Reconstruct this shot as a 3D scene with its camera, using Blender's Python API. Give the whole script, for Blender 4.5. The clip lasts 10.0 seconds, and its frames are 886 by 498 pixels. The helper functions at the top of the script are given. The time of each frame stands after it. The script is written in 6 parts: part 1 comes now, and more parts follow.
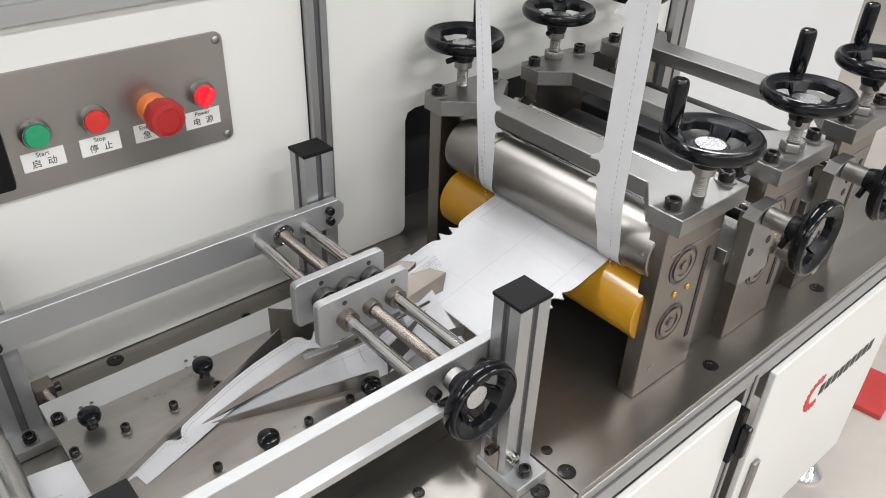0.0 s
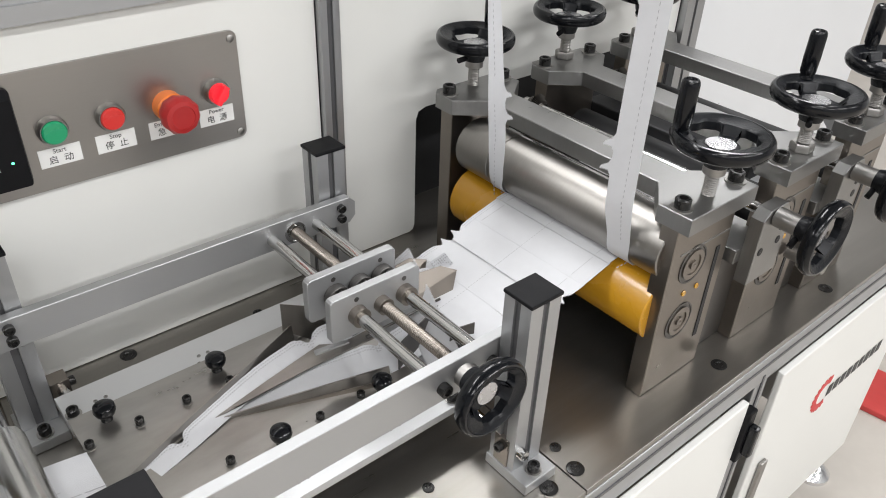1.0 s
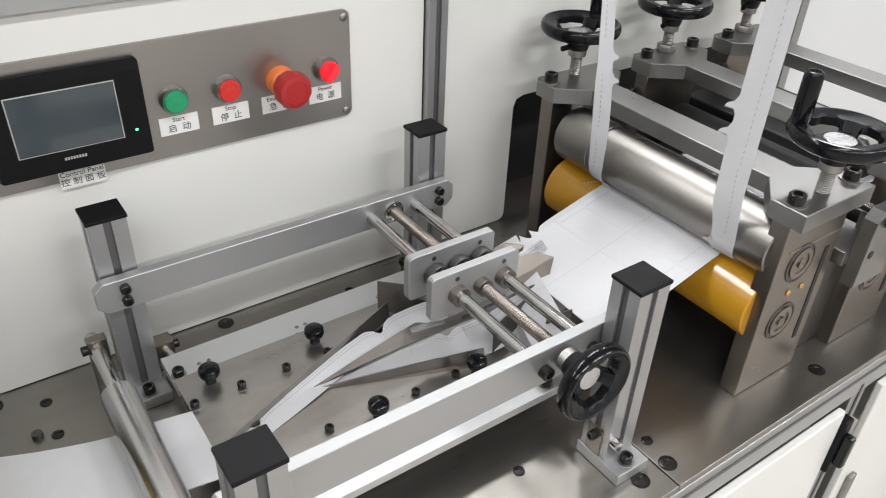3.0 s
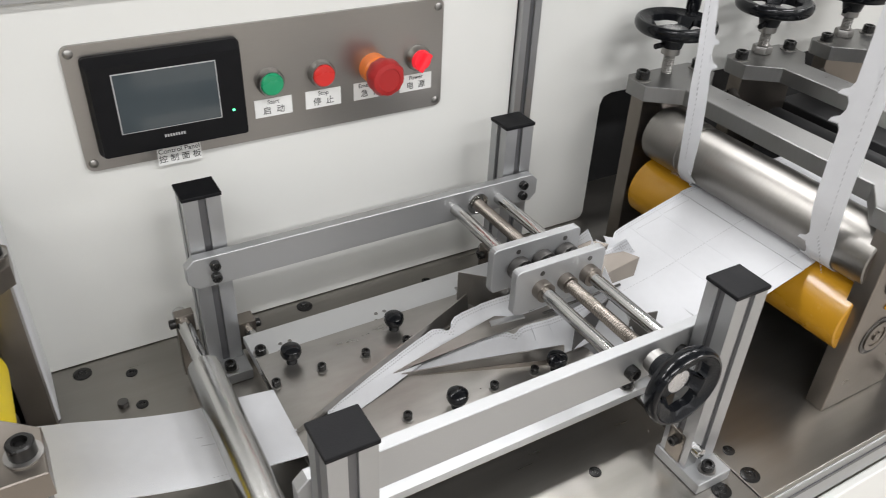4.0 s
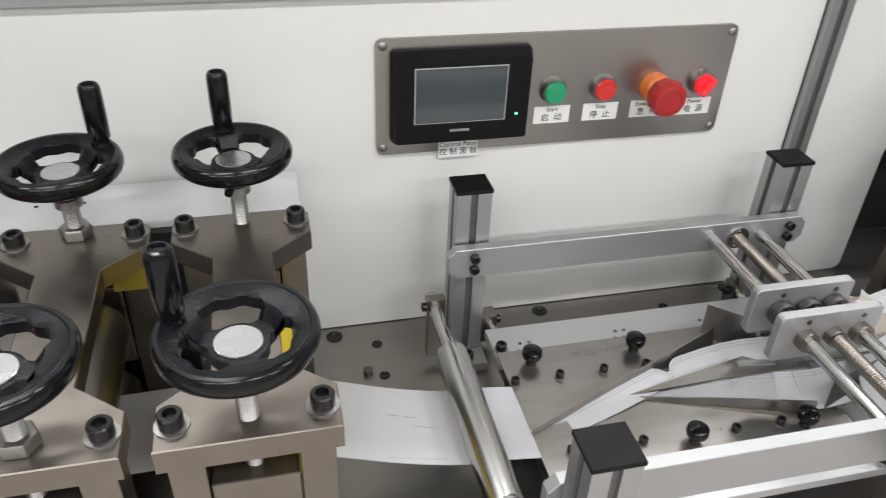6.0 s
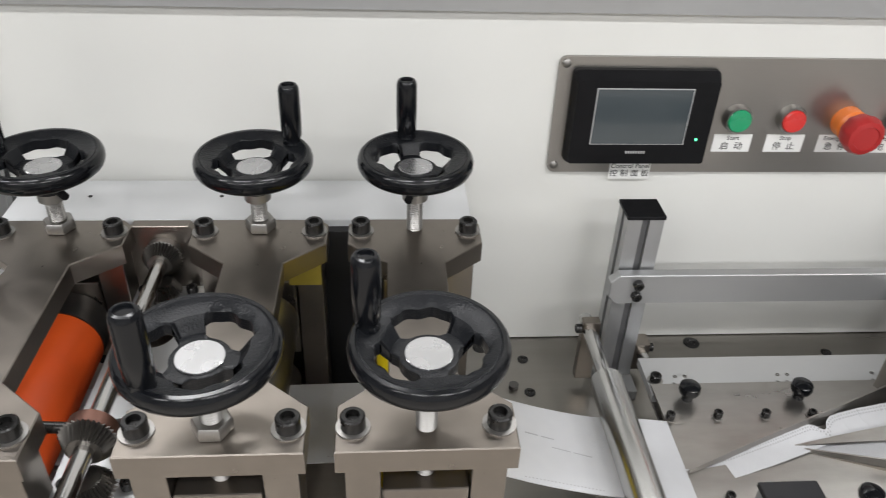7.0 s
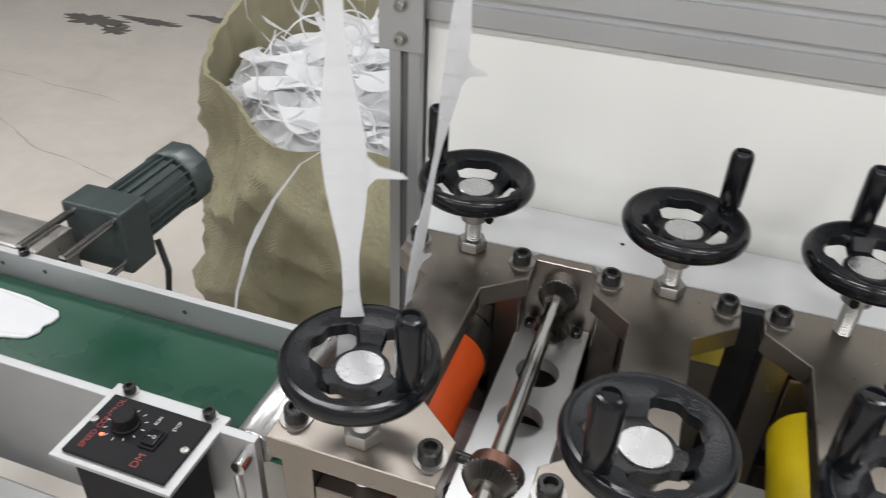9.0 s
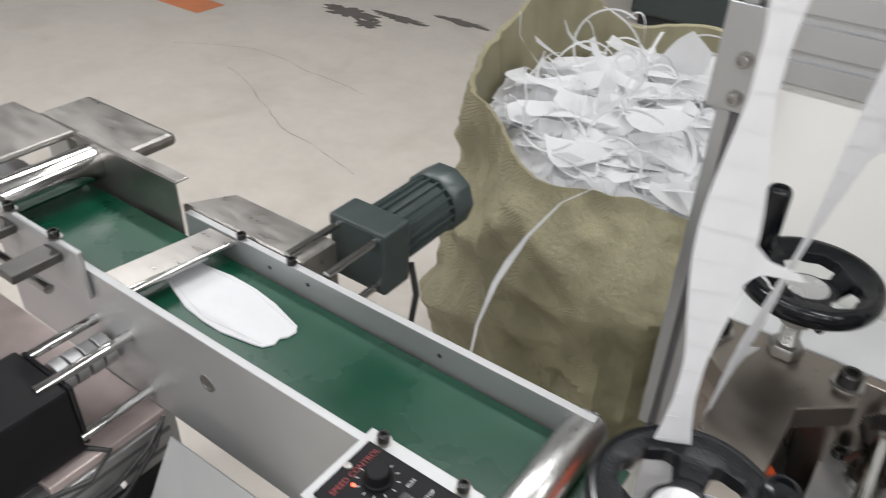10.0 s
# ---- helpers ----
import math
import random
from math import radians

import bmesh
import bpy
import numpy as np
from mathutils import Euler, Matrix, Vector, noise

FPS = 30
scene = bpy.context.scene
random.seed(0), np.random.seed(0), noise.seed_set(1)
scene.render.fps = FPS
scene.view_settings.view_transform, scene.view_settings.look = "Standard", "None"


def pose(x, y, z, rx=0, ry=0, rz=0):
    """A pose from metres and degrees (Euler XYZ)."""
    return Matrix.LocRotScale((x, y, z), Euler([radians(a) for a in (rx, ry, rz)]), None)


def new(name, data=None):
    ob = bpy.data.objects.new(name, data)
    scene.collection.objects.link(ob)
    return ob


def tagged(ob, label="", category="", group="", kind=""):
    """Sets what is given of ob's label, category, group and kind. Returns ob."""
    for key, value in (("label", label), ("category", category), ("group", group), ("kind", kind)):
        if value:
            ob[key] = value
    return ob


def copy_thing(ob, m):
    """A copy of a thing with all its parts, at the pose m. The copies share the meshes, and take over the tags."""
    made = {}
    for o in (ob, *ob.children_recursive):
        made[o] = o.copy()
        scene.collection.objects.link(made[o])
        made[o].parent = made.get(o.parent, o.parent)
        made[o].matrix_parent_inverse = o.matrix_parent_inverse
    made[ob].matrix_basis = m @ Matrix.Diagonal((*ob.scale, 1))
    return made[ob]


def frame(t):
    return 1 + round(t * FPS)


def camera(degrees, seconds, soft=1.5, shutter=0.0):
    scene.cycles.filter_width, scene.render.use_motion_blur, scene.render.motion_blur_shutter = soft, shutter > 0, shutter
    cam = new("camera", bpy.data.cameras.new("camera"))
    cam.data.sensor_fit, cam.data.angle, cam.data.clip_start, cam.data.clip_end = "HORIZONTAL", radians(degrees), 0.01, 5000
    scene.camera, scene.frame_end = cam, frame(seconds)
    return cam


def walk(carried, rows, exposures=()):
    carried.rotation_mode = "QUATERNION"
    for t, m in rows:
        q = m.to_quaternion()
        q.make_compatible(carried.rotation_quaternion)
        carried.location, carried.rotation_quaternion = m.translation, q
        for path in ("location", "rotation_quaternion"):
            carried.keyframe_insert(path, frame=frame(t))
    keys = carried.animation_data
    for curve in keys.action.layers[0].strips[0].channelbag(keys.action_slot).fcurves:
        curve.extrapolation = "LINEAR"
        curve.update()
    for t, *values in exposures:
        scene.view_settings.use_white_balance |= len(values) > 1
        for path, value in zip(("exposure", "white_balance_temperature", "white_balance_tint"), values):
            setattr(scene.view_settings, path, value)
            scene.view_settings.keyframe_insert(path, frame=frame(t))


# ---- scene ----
cam = camera(59.5, 10.0, soft=1.0, shutter=0.3)
METRES, EYE, TURN = 0.7, 1.75, -41.7
ROWS = [
    (0.0, 0.0, 0.0, 0.0, 1.22, -33.68, -1.83),
    (0.5, 0.0002, -0.0078, 0.002, 1.41, -33.61, -1.83),
    (1.0, -0.0105, -0.0144, 0.0042, 1.8, -33.73, -1.91),
    (1.5, -0.0293, -0.0191, -0.0051, 2.54, -33.78, -1.95),
    (2.0, -0.0583, -0.0288, -0.0112, 3.68, -33.93, -1.99),
    (2.5, -0.0778, -0.0406, -0.0136, 5.13, -33.95, -2.02),
    (4.0, -0.1588, -0.0572, -0.0485, 12.07, -34.14, -2.17),
    (4.5, -0.1895, -0.0739, -0.0484, 15.45, -34.22, -2.23),
    (5.0, -0.2196, -0.0825, -0.0448, 19.75, -34.26, -2.14),
    (5.5, -0.2498, -0.1015, -0.0408, 23.96, -34.3, -2.14),
    (7.0, -0.4022, -0.1697, -0.0255, 38.04, -34.37, -2.07),
    (7.5, -0.4574, -0.1942, -0.0266, 42.7, -34.43, -2.11),
    (8.0, -0.5219, -0.2243, -0.0199, 48.05, -34.5, -2.11),
    (8.5, -0.5831, -0.2536, -0.0197, 53.34, -34.5, -2.15),
    (9.0, -0.6565, -0.2953, -0.0006, 61.1, -34.63, -2.02),
    (9.5, -0.738, -0.3081, -0.0082, 69.24, -34.7, -1.86),
    (10.0, -0.8879, -0.3896, -0.0035, 77.8, -34.8, -1.82),
]
walk(cam, [(t, pose(0, 0, EYE, 0, 0, TURN) @ pose(METRES * x, METRES * y, METRES * z, 90 + pitch, roll, yaw)) for t, x, y, z, yaw, pitch, roll in ROWS],
     [(0.0, 0.0), (10.0, 0.0)])

# ---- light: the hall's ceiling lamps ----
world = bpy.data.worlds.new("world")
scene.world = world
world.use_nodes = True
world.node_tree.nodes["Background"].inputs[0].default_value = (0.9, 0.95, 1.0, 1)
world.node_tree.nodes["Background"].inputs[1].default_value = 0.3
LAMP_WATTS = {-4.0: 71, -1.4: 58, 2.2: 60}
LAMP_SPOTS = [(x, y) for x in (-4.2, -1.4, 1.4, 4.2) for y in LAMP_WATTS]
CEILING_Z = 4.2
for lx, ly in LAMP_SPOTS:
    lamp = bpy.data.lights.new("hall_lamp_light", "AREA")
    lamp.shape, lamp.size, lamp.size_y = "RECTANGLE", 1.8, 0.35
    lamp.energy, lamp.color = LAMP_WATTS[ly], (0.985, 0.985, 1.0)
    ob = new("hall_lamp_light", lamp)
    ob.matrix_world = pose(lx, ly, CEILING_Z - 0.09)


# ---- materials ----
def mat(name, color, rough=0.5, metal=0.0, vary=0.12, scale=30.0, stretch=(1, 1, 1), bump=0.0, bump_scale=200.0, rough_vary=0.1,
        coat=0.0, spec=0.5, emit=None, stains=0.0, sheen=0.0, trans=0.0):
    m = bpy.data.materials.new(name)
    m.use_nodes = True
    nt = m.node_tree
    b = nt.nodes["Principled BSDF"]
    b.inputs["Roughness"].default_value, b.inputs["Metallic"].default_value = rough, metal
    b.inputs["Specular IOR Level"].default_value = spec
    b.inputs["Coat Weight"].default_value = coat
    b.inputs["Sheen Weight"].default_value = sheen
    b.inputs["Transmission Weight"].default_value = trans
    tc = nt.nodes.new("ShaderNodeTexCoord")
    mp = nt.nodes.new("ShaderNodeMapping")
    mp.inputs["Scale"].default_value = stretch
    nt.links.new(tc.outputs["Object"], mp.inputs[0])
    n1 = nt.nodes.new("ShaderNodeTexNoise")
    n1.inputs["Scale"].default_value, n1.inputs["Detail"].default_value = scale, 5
    nt.links.new(mp.outputs[0], n1.inputs["Vector"])
    n2 = nt.nodes.new("ShaderNodeTexNoise")
    n2.inputs["Scale"].default_value, n2.inputs["Detail"].default_value = 5.0, 4
    nt.links.new(tc.outputs["Object"], n2.inputs["Vector"])
    mixn = nt.nodes.new("ShaderNodeMath")
    mixn.operation = "ADD"
    nt.links.new(n1.outputs[0], mixn.inputs[0])
    nt.links.new(n2.outputs[0], mixn.inputs[1])
    ramp = nt.nodes.new("ShaderNodeMapRange")
    ramp.inputs["From Min"].default_value, ramp.inputs["From Max"].default_value = 0.6, 1.4
    ramp.inputs["To Min"].default_value, ramp.inputs["To Max"].default_value = 1 - vary, 1 + vary
    nt.links.new(mixn.outputs[0], ramp.inputs[0])
    mul = nt.nodes.new("ShaderNodeVectorMath")
    mul.operation = "SCALE"
    mul.inputs[0].default_value = color[:3]
    nt.links.new(ramp.outputs[0], mul.inputs["Scale"])
    out = mul.outputs[0]
    if stains:
        n3 = nt.nodes.new("ShaderNodeTexNoise")
        n3.inputs["Scale"].default_value, n3.inputs["Detail"].default_value, n3.inputs["Distortion"].default_value = 2.3, 6, 0.8
        nt.links.new(tc.outputs["Object"], n3.inputs["Vector"])
        r3 = nt.nodes.new("ShaderNodeMapRange")
        r3.inputs["From Min"].default_value, r3.inputs["From Max"].default_value = 0.5, 0.72
        r3.inputs["To Min"].default_value, r3.inputs["To Max"].default_value = 0.0, stains
        nt.links.new(n3.outputs[0], r3.inputs[0])
        mx = nt.nodes.new("ShaderNodeMix")
        mx.data_type = "RGBA"
        nt.links.new(r3.outputs[0], mx.inputs[0])
        nt.links.new(out, mx.inputs[6])
        mx.inputs[7].default_value = (color[0] * 0.5, color[1] * 0.47, color[2] * 0.42, 1)
        out = mx.outputs[2]
    nt.links.new(out, b.inputs["Base Color"])
    rr = nt.nodes.new("ShaderNodeMapRange")
    rr.inputs["From Min"].default_value, rr.inputs["From Max"].default_value = 0.6, 1.4
    rr.inputs["To Min"].default_value, rr.inputs["To Max"].default_value = max(0.02, rough - rough_vary), min(1, rough + rough_vary)
    nt.links.new(mixn.outputs[0], rr.inputs[0])
    nt.links.new(rr.outputs[0], b.inputs["Roughness"])
    if bump:
        nb = nt.nodes.new("ShaderNodeTexNoise")
        nb.inputs["Scale"].default_value, nb.inputs["Detail"].default_value = bump_scale, 3
        nt.links.new(mp.outputs[0], nb.inputs["Vector"])
        bp = nt.nodes.new("ShaderNodeBump")
        bp.inputs["Strength"].default_value, bp.inputs["Distance"].default_value = bump, 0.002
        nt.links.new(nb.outputs[0], bp.inputs["Height"])
        nt.links.new(bp.outputs[0], b.inputs["Normal"])
    if emit:
        b.inputs["Emission Color"].default_value = (*emit[:3], 1)
        b.inputs["Emission Strength"].default_value = emit[3]
    return m


M_TABLE = mat("brushed_table_steel", (0.29, 0.275, 0.253), 0.31, 0.9, 0.07, 70, (0.06, 1, 1), 0.0, 300, rough_vary=0.05, stains=0.25)
M_ALU = mat("brushed_aluminium", (0.46, 0.465, 0.468), 0.54, 0.9, 0.06, 60, (1, 20, 20), 0.06, 250)
M_ALUY = mat("anodised_profile", (0.40, 0.405, 0.41), 0.42, 0.85, 0.05, 50, (20, 20, 1), 0.04, 250)
M_GROOVE = mat("profile_groove", (0.14, 0.14, 0.145), 0.5, 0.7)
M_NICKEL = mat("nickelled_steel", (0.23, 0.205, 0.18), 0.34, 0.95, 0.12, 25, (1, 1, 1), 0.05, 120, stains=0.2)
M_GREYST = mat("satin_steel_plate", (0.27, 0.268, 0.262), 0.36, 0.92, 0.08, 30, (1, 8, 1), 0.05, 200)
M_STEEL = mat("polished_steel", (0.46, 0.455, 0.445), 0.11, 1.0, 0.05, 20, (1, 1, 1), 0.0, rough_vary=0.03)
M_ROLL = mat("turned_steel_roller", (0.28, 0.267, 0.25), 0.38, 1.0, 0.07, 40, (1, 8, 1), 0.0, 60, rough_vary=0.05)
M_GUIDER = mat("ground_guide_roller", (0.5, 0.495, 0.48), 0.24, 1.0, 0.02, 8, rough_vary=0.0)
M_DISC = mat("spun_silver_disc", (0.55, 0.55, 0.56), 0.27, 0.9, 0.03, 60, rough_vary=0.04)
M_ROLLB = mat("bright_ground_roller", (0.6, 0.6, 0.59), 0.28, 0.95, 0.06, 30, (2, 2, 90))
M_DARKST = mat("dark_steel", (0.12, 0.115, 0.11), 0.4, 0.85, 0.2, 40)
M_SHEET = mat("worn_sheet_steel", (0.34, 0.325, 0.305), 0.33, 0.93, 0.16, 18, (1, 3, 1), 0.06, 150, stains=0.35)
M_BLACKG = mat("glossy_black_bakelite", (0.004, 0.0046, 0.006), 0.17, 0, 0.2, 30, bump=0.0, coat=0.0, rough_vary=0.05, spec=0.32)
M_BLACKG2 = mat("pebbled_black_bakelite", (0.0065, 0.0073, 0.009), 0.33, 0, 0.2, 30, spec=0.26, bump=0.35, bump_scale=420)
M_BLACK = mat("matt_black_plastic", (0.0065, 0.0065, 0.0075), 0.5, 0, 0.2, 40, spec=0.16, bump=0.1, bump_scale=600)
M_BOLT = mat("blackened_bolt", (0.016, 0.0155, 0.015), 0.3, 0.35, 0.25, 60)
M_ZINC = mat("zinc_plated", (0.33, 0.32, 0.305), 0.42, 1.0, 0.1, 60)
M_WHITE = mat("white_powder_coat", (0.72, 0.72, 0.69), 0.42, 0, 0.025, 3, bump=0.03, bump_scale=500, rough_vary=0.06)
M_WHITE2 = mat("white_sheet_cover", (0.72, 0.73, 0.74), 0.4, 0, 0.02, 3, bump=0.03, bump_scale=500)
M_PANEL = mat("control_panel_steel", (0.36, 0.345, 0.325), 0.34, 0.95, 0.025, 90, (0.4, 12, 12), 0.0, 300, rough_vary=0.03)
M_GOLD = mat("amber_polyurethane", (0.47, 0.235, 0.014), 0.24, 0.0, 0.1, 12, stains=0.2, coat=0.15)
M_ORANGE = mat("orange_rubber", (0.85, 0.11, 0.015), 0.5, 0, 0.06, 30, bump=0.1, bump_scale=300)
M_YELLOW = mat("yellow_rubber", (0.82, 0.62, 0.01), 0.45, 0, 0.06, 30, bump=0.1, bump_scale=300)
M_OLIVE = mat("yellow_chromate_steel", (0.45, 0.36, 0.06), 0.4, 0.6, 0.15, 30)
M_CLOTH = mat("nonwoven_fabric", (0.58, 0.585, 0.6), 0.85, 0, 0.03, 60, bump=0.25, bump_scale=900, spec=0.2, sheen=0.2)
M_STRIP = mat("thin_nonwoven_strip", (0.72, 0.725, 0.74), 0.85, 0, 0.03, 60, bump=0.25, bump_scale=900, spec=0.2)
M_WASTE = mat("loose_nonwoven_waste", (0.76, 0.765, 0.775), 0.75, 0, 0.03, 60, bump=0.2, bump_scale=400, spec=0.3)
M_ALUB = mat("bright_machined_aluminium", (0.6, 0.605, 0.61), 0.5, 0.85, 0.05, 60, (1, 20, 20), 0.04, 250)
M_EMBOSS = mat("embossed_weld_marks", (0.41, 0.41, 0.42), 0.6, 0, 0.1, 200)
M_BELT = mat("green_conveyor_belt", (0.004, 0.05, 0.027), 0.3, 0, 0.14, 10, bump=0.03, bump_scale=500, stains=0.25, spec=0.35)
M_MOTOR = mat("grey_green_motor_paint", (0.034, 0.046, 0.045), 0.34, 0, 0.15, 30, bump=0.05, bump_scale=300)
M_SACK = mat("woven_sack", (0.27, 0.248, 0.155), 0.5, 0, 0.2, 26, (1, 1, 0.6), bump=0.9, bump_scale=110, stains=0.4)
M_FLOOR = mat("painted_concrete", (0.50, 0.465, 0.42), 0.5, 0, 0.08, 14, bump=0.08, bump_scale=60, stains=0.22)
M_WALL = mat("hall_wall_paint", (0.55, 0.555, 0.56), 0.7, 0, 0.05, 3)
M_CEIL = mat("hall_ceiling_sheet", (0.33, 0.335, 0.34), 0.7, 0, 0.05, 3)
M_LAMP = mat("lamp_diffuser", (0.9, 0.9, 0.9), 0.5, emit=(1, 0.98, 0.95, 2.2))
M_LABEL = mat("label_film", (0.78, 0.78, 0.76), 0.35, 0, 0.02, 20)
M_INK = mat("black_ink", (0.02, 0.02, 0.02), 0.5)
M_GREENB = mat("green_button", (0.01, 0.3, 0.13), 0.3, 0, 0.05, 20, coat=0.3)
M_REDB = mat("red_button", (0.62, 0.03, 0.025), 0.3, 0, 0.05, 20, coat=0.3)
M_REDLIT = mat("lit_red_selector", (0.8, 0.02, 0.03), 0.25, emit=(1.0, 0.03, 0.06, 0.3))
M_REDE = mat("red_emergency_plastic", (0.38, 0.018, 0.018), 0.4, 0, 0.05, 20)
M_AMBERE = mat("orange_collar_plastic", (0.8, 0.2, 0.03), 0.35)
M_SCREEN = mat("dim_lcd_glass", (0.035, 0.045, 0.05), 0.12, 0, 0.1, 6, coat=0.3, emit=(0.12, 0.15, 0.17, 0.1))
M_LED = mat("green_led", (0.1, 0.8, 0.3), 0.3, emit=(0.1, 1.0, 0.4, 3))
M_LEDR = mat("red_led", (0.9, 0.1, 0.05), 0.3, emit=(1.0, 0.12, 0.06, 3))
M_REDINK = mat("red_print", (0.55, 0.03, 0.03), 0.5)
M_GEAR = mat("oiled_gear_steel", (0.13, 0.122, 0.112), 0.32, 0.9, 0.2, 60)
M_GREYINK = mat("grey_print", (0.45, 0.45, 0.45), 0.5)
# near-black base that puts the shade of gaps, holes and interiors into the colour
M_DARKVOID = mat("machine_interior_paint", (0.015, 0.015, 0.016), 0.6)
M_COPPER = mat("browned_steel_collar", (0.12, 0.06, 0.045), 0.35, 0.8, 0.2, 50)
M_PINK = mat("stripped_roller_steel", (0.5, 0.42, 0.4), 0.4, 0.6, 0.15, 30)
M_WIRE = mat("cable_sheath", (0.02, 0.02, 0.02), 0.5)
M_FOIL = mat("foil_wrap", (0.75, 0.75, 0.76), 0.2, 1.0, 0.1, 30, bump=1.0, bump_scale=40)
M_DULLRED = mat("dull_red_print", (0.2, 0.02, 0.02), 0.5)
M_REDPLATE = mat("red_painted_plate", (0.5, 0.05, 0.045), 0.45)


def let_light_through(m, share):
    """Thin cloth: part of the light passes through it."""
    nt = m.node_tree
    b, o = nt.nodes["Principled BSDF"], nt.nodes["Material Output"]
    tl, mx = nt.nodes.new("ShaderNodeBsdfTranslucent"), nt.nodes.new("ShaderNodeMixShader")
    nt.links.new(b.inputs["Base Color"].links[0].from_socket, tl.inputs["Color"])
    mx.inputs[0].default_value = share
    nt.links.new(b.outputs[0], mx.inputs[1])
    nt.links.new(tl.outputs[0], mx.inputs[2])
    nt.links.new(mx.outputs[0], o.inputs["Surface"])


let_light_through(M_STRIP, 0.35)
let_light_through(M_WASTE, 0.45)


def weave(m, count):
    """Crossing flat yarns of a woven sack, as fine relief."""
    nt = m.node_tree
    bp = next(q for q in nt.nodes if q.type == "BUMP")
    tc = next(q for q in nt.nodes if q.type == "TEX_COORD")
    sep = nt.nodes.new("ShaderNodeSeparateXYZ")
    nt.links.new(tc.outputs["Object"], sep.inputs[0])
    ax = nt.nodes.new("ShaderNodeMath")
    ax.operation = "ADD"
    nt.links.new(sep.outputs[0], ax.inputs[0])
    nt.links.new(sep.outputs[1], ax.inputs[1])
    waves = []
    for src in (ax.outputs[0], sep.outputs[2]):
        k, w = nt.nodes.new("ShaderNodeMath"), nt.nodes.new("ShaderNodeMath")
        k.operation, w.operation = "MULTIPLY", "SINE"
        k.inputs[1].default_value = count
        nt.links.new(src, k.inputs[0])
        nt.links.new(k.outputs[0], w.inputs[0])
        waves.append(w)
    mul, add = nt.nodes.new("ShaderNodeMath"), nt.nodes.new("ShaderNodeMath")
    mul.operation, add.operation = "MULTIPLY", "MULTIPLY_ADD"
    nt.links.new(waves[0].outputs[0], mul.inputs[0])
    nt.links.new(waves[1].outputs[0], mul.inputs[1])
    old = bp.inputs["Height"].links[0].from_socket
    nt.links.new(mul.outputs[0], add.inputs[0])
    add.inputs[1].default_value = 0.22
    bp.inputs["Distance"].default_value = 0.005
    nt.links.new(old, add.inputs[2])
    nt.links.new(add.outputs[0], bp.inputs["Height"])


weave(M_SACK, 900.0)


# ---- mesh helpers ----
def new_bm():
    return bmesh.new()


def box(bm, x0, x1, y0, y1, z0, z1, bevel=0.0, m=None):
    r = bmesh.ops.create_cube(bm, size=1.0)
    vs = r["verts"]
    for v in vs:
        v.co = Vector((x0 + (v.co.x + 0.5) * (x1 - x0), y0 + (v.co.y + 0.5) * (y1 - y0), z0 + (v.co.z + 0.5) * (z1 - z0)))
    if bevel:
        es = list({e for v in vs for e in v.link_edges})
        vs = bmesh.ops.bevel(bm, geom=es, offset=bevel, segments=2, affect="EDGES", profile=0.5)["verts"]
    if m is not None:
        bmesh.ops.transform(bm, matrix=m, verts=list({v for v in vs if v.is_valid}))
    return bm


def lathe(bm, profile, n=32, m=None, caps=True):
    """A turned body about z: profile of (radius, z)."""
    m = m or Matrix()
    rings = []
    for r, z in profile:
        rings.append([bm.verts.new(m @ Vector((r * math.cos(2 * math.pi * i / n), r * math.sin(2 * math.pi * i / n), z))) for i in range(n)])
    for a, b in zip(rings, rings[1:]):
        for i in range(n):
            f = bm.faces.new((a[i], a[(i + 1) % n], b[(i + 1) % n], b[i]))
            f.smooth = True
    if caps:
        bm.faces.new(list(reversed(rings[0])))
        bm.faces.new(rings[-1])
    return bm


def rod(bm, p, q, r, n=20, chamfer=0.0):
    p, q = Vector(p), Vector(q)
    d = q - p
    m = Matrix.Translation(p) @ d.to_track_quat("Z", "Y").to_matrix().to_4x4()
    L, c = d.length, chamfer
    prof = [(r, 0), (r, L)] if not c else [(r - c, 0), (r, c), (r, L - c), (r - c, L)]
    return lathe(bm, prof, n, m)


def prism(bm, pts, z0, z1, m=None, bevel=0.0):
    """A flat outline extruded from z0 to z1."""
    m = m or Matrix()
    lo = [bm.verts.new(m @ Vector((x, y, z0))) for x, y in pts]
    hi = [bm.verts.new(m @ Vector((x, y, z1))) for x, y in pts]
    n = len(pts)
    fs = [bm.faces.new(list(reversed(lo))), bm.faces.new(hi)]
    for i in range(n):
        fs.append(bm.faces.new((lo[i], lo[(i + 1) % n], hi[(i + 1) % n], hi[i])))
    bmesh.ops.recalc_face_normals(bm, faces=fs)
    if bevel:
        bmesh.ops.bevel(bm, geom=[e for e in bm.edges if e.verts[0] in hi and e.verts[1] in hi], offset=bevel, segments=1, affect="EDGES")
    return bm


def sheet(bm, pts, thick=0.001):
    """A thin bent or flat sheet over a loop of 3D corners, with thickness."""
    pts = [Vector(p) for p in pts]
    nrm = (pts[1] - pts[0]).cross(pts[2] - pts[0]).normalized() * thick
    a = [bm.verts.new(p) for p in pts]
    b = [bm.verts.new(p + nrm) for p in pts]
    n = len(pts)
    fs = [bm.faces.new(a), bm.faces.new(list(reversed(b)))]
    for i in range(n):
        fs.append(bm.faces.new((a[i], b[i], b[(i + 1) % n], a[(i + 1) % n])))
    bmesh.ops.recalc_face_normals(bm, faces=fs)
    return bm


